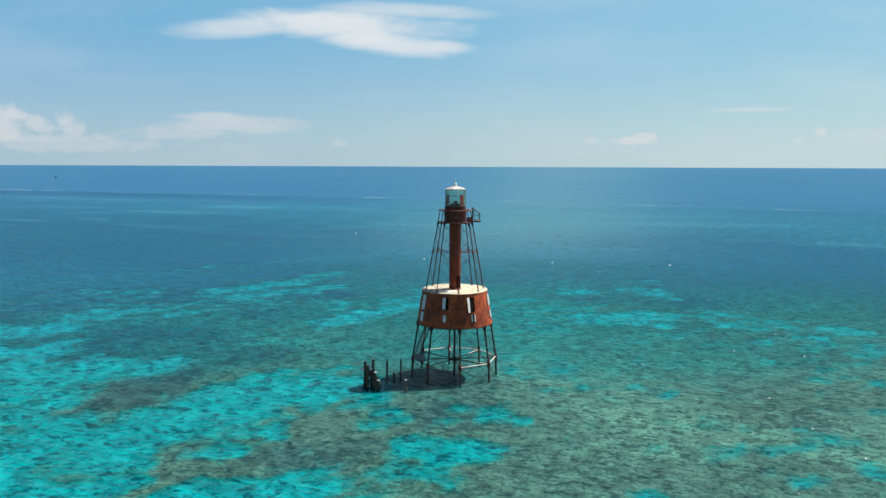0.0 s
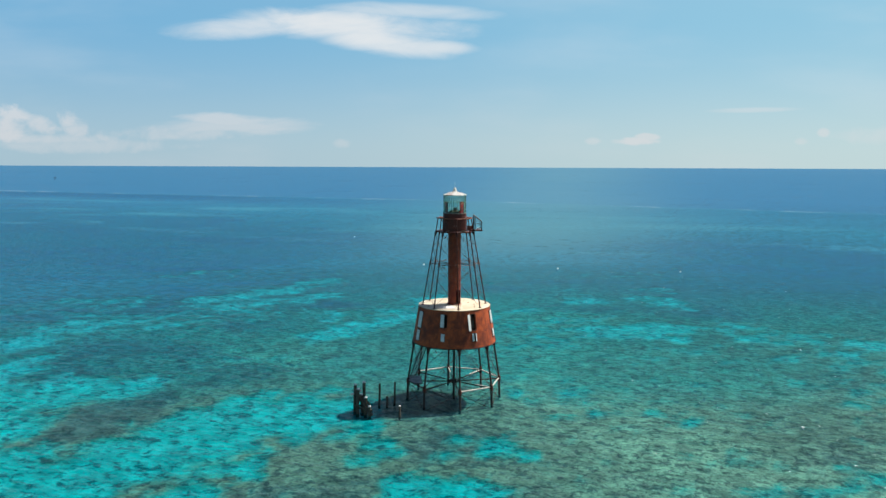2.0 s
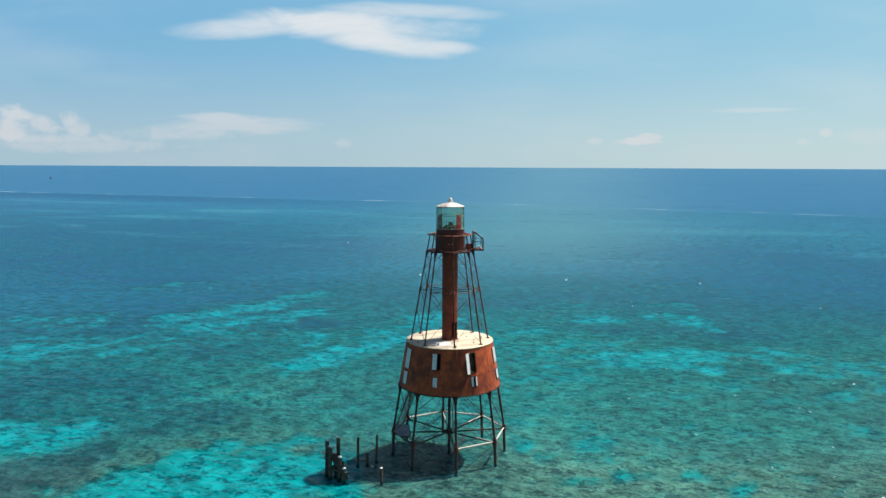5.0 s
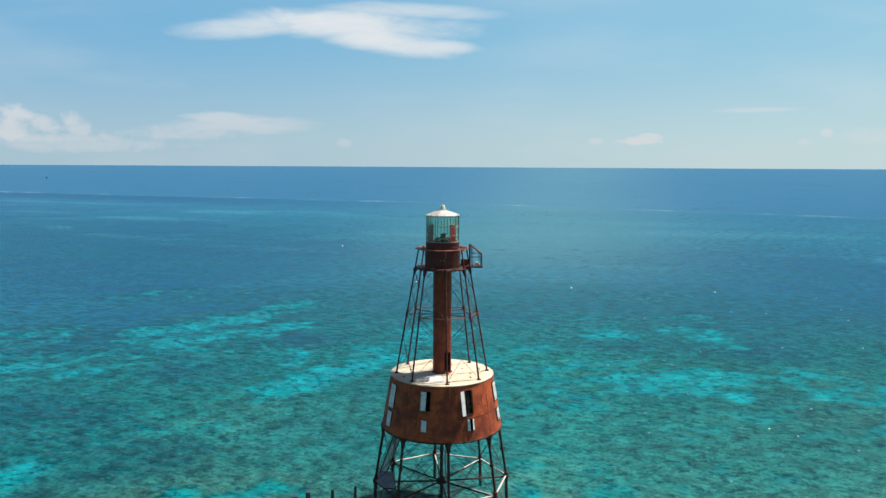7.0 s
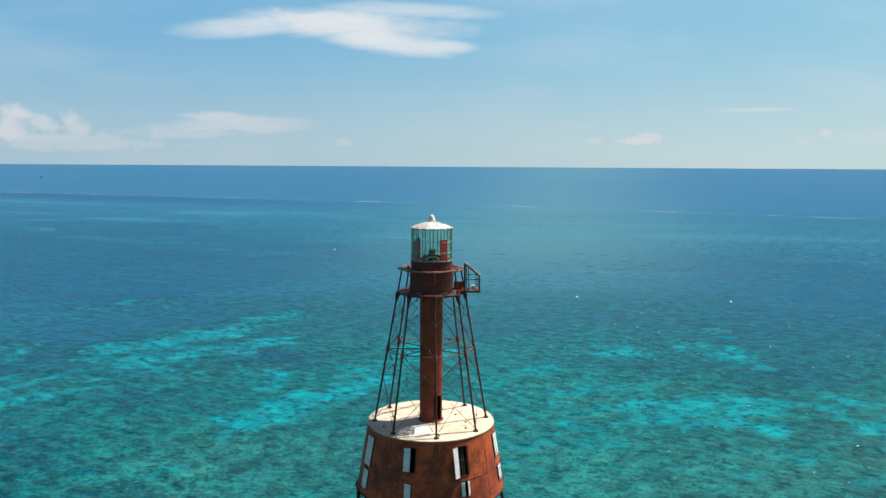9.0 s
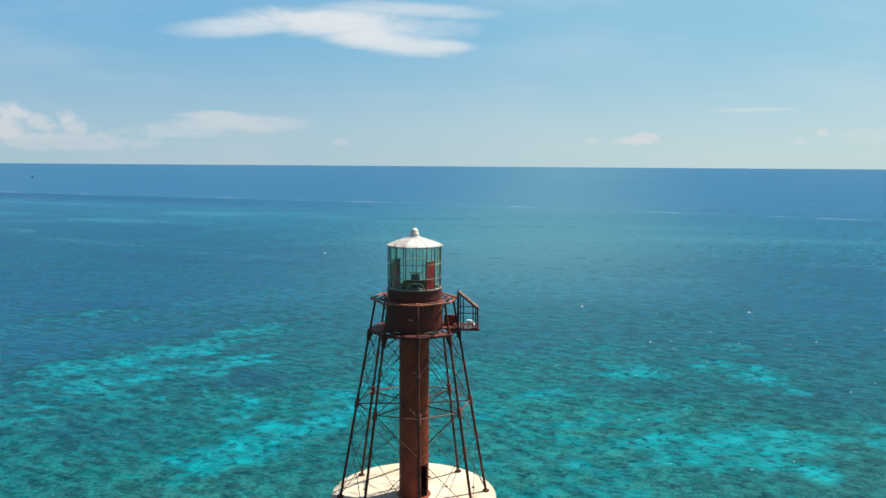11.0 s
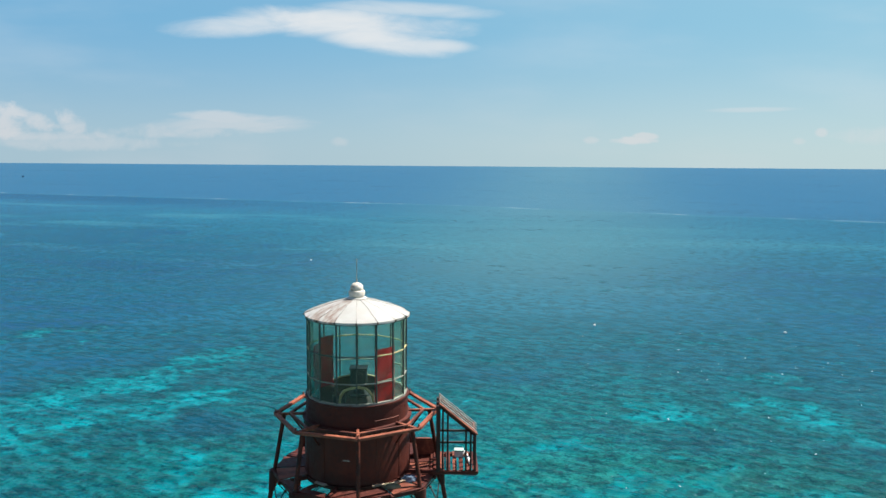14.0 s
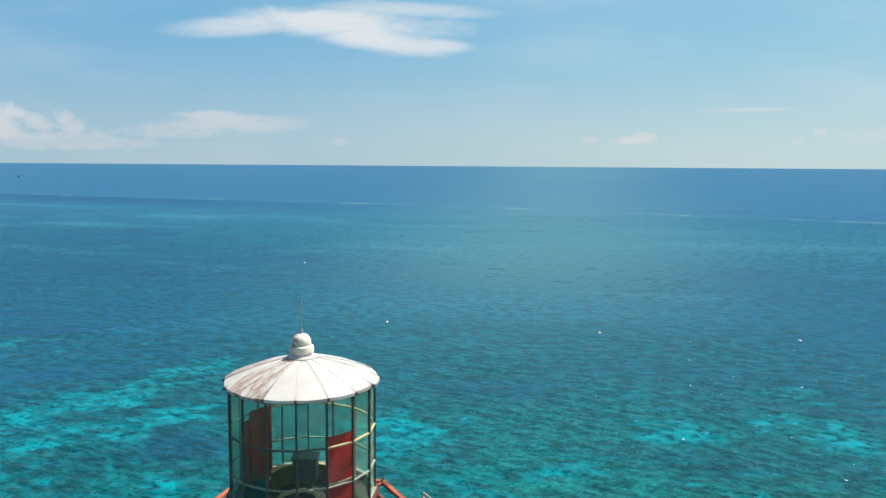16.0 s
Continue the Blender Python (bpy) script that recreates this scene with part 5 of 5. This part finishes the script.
# ---- things in the lantern ----
def build_lantern_things():
    for name, d0, d1, z0, z1, sheet_mat in (("red_screen", 30, 60, 30.16, 32.15, red_panel_mat), ("red_screen", -138, -114, 30.16, 32.08, red_shaded_mat),
                                            ("red_screen", -113, -94, 30.16, 31.9, red_shaded_mat)):
        bm = bmesh.new()
        n, r = 8, 1.6
        low = [bm.verts.new(polar(r, d0 + (d1 - d0) * i / n, z0)) for i in range(n + 1)]
        up = [bm.verts.new(polar(r, d0 + (d1 - d0) * i / n, z1)) for i in range(n + 1)]
        for i in range(n):
            bm.faces.new((low[i], low[i + 1], up[i + 1], up[i]))
        bmesh.ops.solidify(bm, geom=bm.faces[:], thickness=0.03)
        screen = thing(name, "curved red colour screen standing inside the lantern glass", "light screen", group="red screens")
        part("sheet", bm, sheet_mat, screen)
        bm = bmesh.new()
        for d in (d0, d1):
            bar(bm, polar(r, d, 30.10), polar(r, d, z1 + 0.02), 0.05, 0.05, polar(1, d, 0))
        part("post", bm, sheet_mat, screen)
        bm = bmesh.new()
        for i in range(n):
            a, b = d0 + (d1 - d0) * i / n, d0 + (d1 - d0) * (i + 1) / n
            bar(bm, polar(r + 0.03, a, 31.0), polar(r + 0.03, b, 31.0), 0.03, 0.03)
        part("band", bm, muntin_pale, screen)

    beacon = thing("beacon", "dark boxy beacon on a pedestal in the lantern", "beacon", (0.05, 0.05, 30.10))
    bm = bmesh.new()
    tube(bm, (0, 0, 0), (0, 0, 0.06), 0.42, 20)
    tube(bm, (0, 0, 0.06), (0, 0, 0.42), 0.2, 16, 0.16)
    part("pedestal", bm, beacon_dark, beacon)
    bm = bmesh.new()
    bar(bm, (-0.3, 0, 0.72), (0.3, 0, 0.72), 0.5, 0.6)
    tube(bm, (0, -0.25, 0.72), (0, -0.3, 0.72), 0.2, 16)
    part("housing", bm, beacon_dark, beacon)
    bm = bmesh.new()
    bar(bm, (-0.33, 0, 1.03), (0.33, 0, 1.03), 0.53, 0.03)
    part("cover", bm, beacon_dark, beacon)

    pedestal = thing("lens_pedestal", "low curved bronze pedestal with a worn brass rim", "pedestal", (0, 0, 30.10))
    steps = [104 + 8 * k for k in range(20)]
    bm = bmesh.new()
    for a in steps[:-1]:
        bar(bm, polar(0.88, a, 0.25), polar(0.88, a + 8, 0.25), 0.05, 0.50)
    part("wall", bm, kerb_bronze, pedestal)
    bm = bmesh.new()
    for a in steps[:-1]:
        bar(bm, polar(0.88, a, 0.52), polar(0.88, a + 8, 0.52), 0.08, 0.04)
    part("rim", bm, brass, pedestal, "worn brass rim")

    hoop = thing("brass_hoop", "broad bent brass ring segment standing on the lantern floor", "brass ring", (0, 0, 30.10))
    run = [Vector(p) for p in ((-0.52, -1.10, 0.0), (-0.47, -1.06, 0.30), (-0.36, -0.99, 0.45), (-0.10, -0.85, 0.50), (0.16, -0.80, 0.52),
                               (0.40, -0.90, 0.50), (0.56, -1.08, 0.44), (0.66, -1.24, 0.33), (0.71, -1.33, 0.16), (0.73, -1.36, 0.0))]
    bm = bmesh.new()
    for a, b in zip(run, run[1:]):
        tube(bm, a, b, 0.05, 8)
        ball(bm, b, 0.049)
    part("ring", bm, brass, hoop)
    box = thing("tool_box", "small dark metal box on the lantern floor", "box", (-0.55, -0.9, 30.10))
    bm = bmesh.new()
    bar(bm, (-0.22, 0, 0.14), (0.22, 0, 0.14), 0.3, 0.28)
    part("body", bm, beacon_dark, box)
    bm = bmesh.new()
    bar(bm, (-0.23, 0, 0.295), (0.23, 0, 0.295), 0.31, 0.03)
    part("lid", bm, rod_iron, box)


build_lantern_things()


# ---- solar platform outside the gallery ----
def build_platform():
    X0, X1, Y0, Y1, Z = 2.75, 4.42, -0.85, 0.95, 27.5
    plat = part("solar_platform", _frame_box(X0, X1, Y0, Y1, Z), watch_iron, tower, "cantilevered rusty steel platform beside the gallery")
    for i in range(7):
        bm = bmesh.new()
        x = X0 + 0.15 + i * 0.235
        bar(bm, (x, Y0, Z + 0.085), (x, Y1, Z + 0.085), 0.15, 0.035)
        part("grate_plank", bm, red_iron if i % 2 else watch_iron, plat)
    for y in (Y0, Y1):
        bm = bmesh.new()
        bar(bm, (1.6, y * 0.8, Z - 0.02), (X1, y, Z - 0.02), 0.08, 0.14)
        part("bearer", bm, watch_iron, plat)
    # tilted rack: tall posts inside, low posts outside, slope falling outwards
    xi, xo, zt, zl = 3.0, 4.33, 29.98, 28.88
    for y in (Y0 + 0.02, Y0 + 0.5, Y0 + 0.98):
        bm = bmesh.new()
        bar(bm, (xi, y, Z), (xi, y, zt), 0.15, 0.13, (0, 1, 0))
        part("rack_post", bm, rod_iron, plat)
        bm = bmesh.new()
        bar(bm, (xo, y, Z), (xo, y, zl), 0.08, 0.08, (0, 1, 0))
        part("rack_post", bm, rod_iron, plat)
        bm = bmesh.new()
        bar(bm, (xi, y, zt), (xo, y, zl), 0.06, 0.08, (0, 0, 1))
        part("rack_rafter", bm, upper_iron, plat)
    for x in (3.16, 3.34, 4.0, 4.17):
        f = (x - xi) / (xo - xi)
        bm = bmesh.new()
        bar(bm, (x, Y0 + 0.02, Z), (x, Y0 + 0.02, zt + (zl - zt) * f), 0.07, 0.06, (0, 1, 0))
        part("rack_bar", bm, rod_iron, plat)
    for z in (28.62, 29.06):
        f = (zt - z) / (zt - zl)
        bm = bmesh.new()
        bar(bm, (xi, Y0 + 0.02, z), (min(xo, xi + (xo - xi) * f), Y0 + 0.02, z), 0.06, 0.07)
        part("rack_bar", bm, rod_iron, plat)
    down = Vector((xo - xi, 0, zl - zt)).normalized()
    nrm = Vector((-down.z, 0, down.x))
    # emptied panel frame: a broad rusty side rail and four thin pale rails down the slope
    for i, y in enumerate((Y0 + 0.02, Y0 + 0.30, Y0 + 0.60, Y0 + 0.90, Y0 + 1.2)):
        a, b = Vector((xi, y, zt)) + nrm * 0.08 - down * 0.03, Vector((xo, y, zl)) + nrm * 0.08 + down * 0.04
        bm = bmesh.new()
        bar(bm, a, b, 0.13 if i == 0 else 0.045, 0.05 if i == 0 else 0.025, nrm)
        part("panel_rail", bm, red_iron if i == 0 else pale_pipe, plat, "broad rusty rail" if i == 0 else "thin pale rail")
    for f in (0.02, 0.97):
        c = Vector((xi, Y0 + 0.02, zt)).lerp(Vector((xo, Y0 + 0.02, zl)), f) + nrm * 0.03
        bm = bmesh.new()
        bar(bm, c, c + Vector((0, 1.22, 0)), 0.07, 0.05, nrm)
        part("panel_crosspiece", bm, rod_iron if f < 0.5 else red_iron, plat)
    # boxes on the platform
    battery = thing("battery_box", "white plastic battery box on the rusty platform", "battery box", (3.78, 0.42, Z + 0.103))
    bm = bmesh.new()
    bar(bm, (-0.17, 0, 0.12), (0.17, 0, 0.12), 0.28, 0.24)
    part("case", bm, white_plastic, battery)
    bm = bmesh.new()
    bar(bm, (-0.18, 0, 0.265), (0.18, 0, 0.265), 0.30, 0.05)
    part("lid", bm, lid_green, battery, "pale green lid")
    tubee = thing("plastic_pipe", "short white plastic pipe lying on the platform", "pipe", (4.12, 0.05, Z + 0.16))
    bm = bmesh.new()
    tube(bm, (0.06, -0.40, -0.005), (-0.12, 0.38, 0.14), 0.055, 12)
    part("pipe", bm, white_plastic, tubee)
    cabinet = thing("steel_panel", "bent rust-red steel panel leaning on the gallery floor", "steel panel", (2.5, 0.78, Z_GAL + 0.11))
    bm = bmesh.new()
    bar(bm, (-0.42, -0.02, 0.36), (0.40, 0.10, 0.36), 0.04, 0.72)
    bar(bm, (-0.44, -0.03, 0.74), (0.20, 0.06, 0.72), 0.10, 0.05)
    bar(bm, (-0.43, -0.02, 0.0), (-0.43, -0.02, 0.75), 0.07, 0.09, (0, 1, 0))
    part("sheet", bm, red_iron, cabinet)
    bm = bmesh.new()
    bar(bm, (0.40, 0.10, 0.02), (0.42, 0.32, 0.60), 0.05, 0.06)
    part("prop", bm, rod_iron, cabinet)

    def heap(name, at, size, mat, label, category, seed):
        """A soft lump, sagging and creased, lying on the plates."""
        ob = thing(name, label, category, at)
        bm = bmesh.new()
        bmesh.ops.create_icosphere(bm, subdivisions=3, radius=1.0)
        rng = random.Random(seed)
        folds = [(Vector((rng.uniform(-1, 1), rng.uniform(-1, 1), rng.uniform(-0.4, 1))).normalized(), rng.uniform(3, 7), rng.uniform(0, 6)) for _ in range(5)]
        for v in bm.verts:
            n = v.co.copy()
            k = 1 + sum(0.07 * math.sin(f * n.dot(d) + p) for d, f, p in folds)
            v.co = Vector((n.x * size[0] * k, n.y * size[1] * k, max(n.z * k, -0.35) * size[2] + 0.35 * size[2]))
        part("cloth", bm, mat, ob)
    heap("cloth_bundle", (1.98, -1.40, Z_GAL + 0.11), (0.26, 0.20, 0.15), blue_cloth, "faded blue cloth bundle lying on the gallery floor", "cloth bundle", 4)
    heap("canvas_bundle", (1.38, -2.02, Z_GAL + 0.11), (0.30, 0.17, 0.11), olive_canvas, "crumpled olive canvas lying on the gallery floor", "canvas", 9)


def _frame_box(x0, x1, y0, y1, z):
    bm = bmesh.new()
    bar(bm, (x0, y0, z), (x1, y0, z), 0.08, 0.13)
    bar(bm, (x0, y1, z), (x1, y1, z), 0.08, 0.13)
    bar(bm, (x0, y0, z), (x0, y1, z), 0.08, 0.12)
    bar(bm, (x1, y0, z), (x1, y1, z), 0.08, 0.12)
    return bm


build_platform()


# ---- landing and stair below the dwelling ----
def build_landing():
    # grating between two sockets of the ring
    Z = Z_RING + 0.18
    bm = bmesh.new()
    c = [Vector((-7.4, -1.6, Z)), Vector((-7.5, 1.2, Z)), Vector((-5.5, 1.2, Z)), Vector((-5.1, -3.4, Z)), Vector((-6.3, -3.4, Z))]
    for a, b in zip(c, c[1:] + c[:1]):
        bar(bm, a, b, 0.10, 0.14)
    landing = part("landing", bm, leg_iron, tower, "dark steel landing grating above the water")
    for i in range(19):
        y = -3.2 + i * 0.24
        bm = bmesh.new()
        x0 = -7.45 + max(0.0, -1.6 - y) * 0.62
        bar(bm, (x0, y, Z + 0.04), (-5.1 - (y + 3.4) * 0.085, y, Z + 0.04), 0.19, 0.035)
        part("grate_plank", bm, landing_steel, landing)
    bm = bmesh.new()
    foot, head = Vector((-6.75, 1.3, Z)), Vector((-4.75, -4.0, Z_DRUM - 0.02))
    side = Vector((0.85, 0.32, 0)) * 0.5
    for s in (-1, 1):
        bar(bm, foot + side * s, head + side * s, 0.06, 0.24)
    stair = part("stair", bm, leg_iron, tower, "steep iron stair up to the dwelling")
    bm = bmesh.new()
    bar(bm, -side, side, 0.20, 0.035)
    tread = as_mesh("tread", bm, pale_pipe, 30)
    for i in range(1, 27):
        ob = part("tread", tread, None, stair, "pale worn tread")
        ob.location = foot.lerp(head, i / 27)
    for s in (-1, 1):
        bm = bmesh.new()
        tube(bm, foot + side * s + Vector((0, 0, 0.9)), head + side * s + Vector((0, 0, 0.5)), 0.022, 6)
        for f in (0.02, 0.35, 0.7):
            p = foot.lerp(head, f) + side * s
            tube(bm, p, p + Vector((0, 0, 0.88 - 0.3 * f)), 0.02, 6)
        part("handrail", bm, rod_iron, stair)


build_landing()


# ---- ruined pier ----
def timber(name, at, height, r, lean, capped, label, group):
    pile = thing(name, label, "timber pile", (at[0], at[1], -1.5), group)
    bm = bmesh.new()
    rng = random.Random(int(at[0] * 31 + at[1] * 17))
    rings = []
    top = height + 1.5
    for i in range(7):
        f = i / 6
        rings.append([bm.verts.new((lean[0] * f * top + r * (1 - 0.18 * f) * (1 + rng.uniform(-0.08, 0.08)) * math.cos(a),
                                    lean[1] * f * top + r * (1 - 0.18 * f) * (1 + rng.uniform(-0.08, 0.08)) * math.sin(a),
                                    f * top + (rng.uniform(-0.06, 0.06) if i == 6 else 0))) for a in np.linspace(0, 2 * math.pi, 10, endpoint=False)])
    for a, b in zip(rings, rings[1:]):
        for i in range(10):
            bm.faces.new((a[i], a[(i + 1) % 10], b[(i + 1) % 10], b[i]))
    bm.faces.new(rings[0][::-1])
    bm.faces.new(rings[-1])
    part("shaft", bm, old_wood, pile)
    if capped:
        bm = bmesh.new()
        ball(bm, (lean[0] * top, lean[1] * top, top), r * 0.95, 0.5)
        part("bird_lime", bm, guano, pile, "white bird droppings on the pile head")
    return pile


def build_pier():
    lone = "weathered dark timber pile standing in the shallows"
    timber("pile_post", (-11.86, -5.16), 3.6, 0.19, (0.02, 0.0), False, lone, "lone piles")
    timber("pile_post", (-9.56, -3.83), 3.5, 0.18, (0.025, 0.0), False, lone, "lone piles")
    timber("pile_post", (-10.61, -4.93), 1.5, 0.22, (0.0, 0.0), False, "short broken timber pile standing in the shallows", "lone piles")
    timber("pile_post", (-8.33, -10.59), 1.7, 0.19, (0.0, 0.0), True, "short timber pile with a whitened head", "lone piles")
    ruin = thing("pier_ruin", "collapsed dark timber pier cluster whitened by birds", "pier ruin", (-14.2, -8.7, 0))

    def log(name, p, q, r, mat=old_wood):
        bm = bmesh.new()
        tube(bm, p, q, r, 10, r * 0.9)
        return part(name, bm, mat, ruin)
    posts = [((-1.20, 0.55), 4.3, 0.02), ((-0.70, -0.45), 3.9, 0.03), ((0.20, 1.2), 4.5, 0.0), ((0.55, -0.9), 2.7, 0.03), ((0.15, 0.1), 2.9, -0.06), ((1.15, -1.5), 1.5, 0.05)]
    for (x, y), h, lean in posts:
        log("post", (x, y, -1.5), (x + lean * (h + 1.5), y, h), 0.27)
        bm = bmesh.new()
        ball(bm, (x + lean * (h + 1.5), y, h), 0.27, 0.65)
        part("bird_lime", bm, guano, ruin, "white bird droppings on the post head")
    log("beam", (-1.75, 0.25, 2.75), (-0.25, 1.25, 3.15), 0.19, guano)
    log("beam", (-1.3, 0.4, 2.2), (0.8, -0.9, 1.9), 0.2)
    log("beam", (-0.7, 0.1, 2.9), (1.35, -1.6, 0.5), 0.22)
    log("beam", (0.0, 1.0, 2.3), (1.3, -1.2, 1.7), 0.2)
    log("beam", (0.2, -0.5, 1.5), (1.6, -1.7, 0.9), 0.24)
    log("beam", (0.5, 0.2, 0.7), (1.6, -1.5, 0.2), 0.26)
    log("beam", (-1.2, -0.2, 1.1), (0.8, -1.1, 0.9), 0.18)
    log("brace", (-1.2, 0.5, 0.2), (0.5, -0.7, 2.1), 0.13)
    log("brace", (0.2, 1.2, 0.1), (1.0, -1.1, 1.5), 0.13)


build_pier()


# ---- mooring buoys ----
def build_buoys():
    first = None
    for x, y in ((39.4, 153), (81.6, 146.4), (-9.1, 163), (-47, 269)):
        if first is None:
            first = thing("mooring_buoy", "small white mooring buoy floating on the sea", "buoy", (x, y, 0), "mooring buoys")
            bm = bmesh.new()
            ball(bm, (0, 0, 0.12), 0.36, 0.85)
            part("float", bm, white_plastic, first)
            bm = bmesh.new()
            tube(bm, (0, 0, 0.4), (0, 0, 0.52), 0.04, 8)
            part("eye", bm, rod_iron, first)
        else:
            copy_thing(first, pose(x, y, 0))
    marker = thing("channel_marker", "far small dark marker post standing in the sea", "marker", (-748, 1376, 0))
    bm = bmesh.new()
    tube(bm, (0, 0, -2), (0, 0, 4.6), 0.35, 10)
    part("post", bm, leg_iron, marker)
    bm = bmesh.new()
    bar(bm, (-2.0, 0, 4.2), (2.0, 0, 4.2), 0.4, 1.3)
    part("board", bm, leg_iron, marker)


build_buoys()
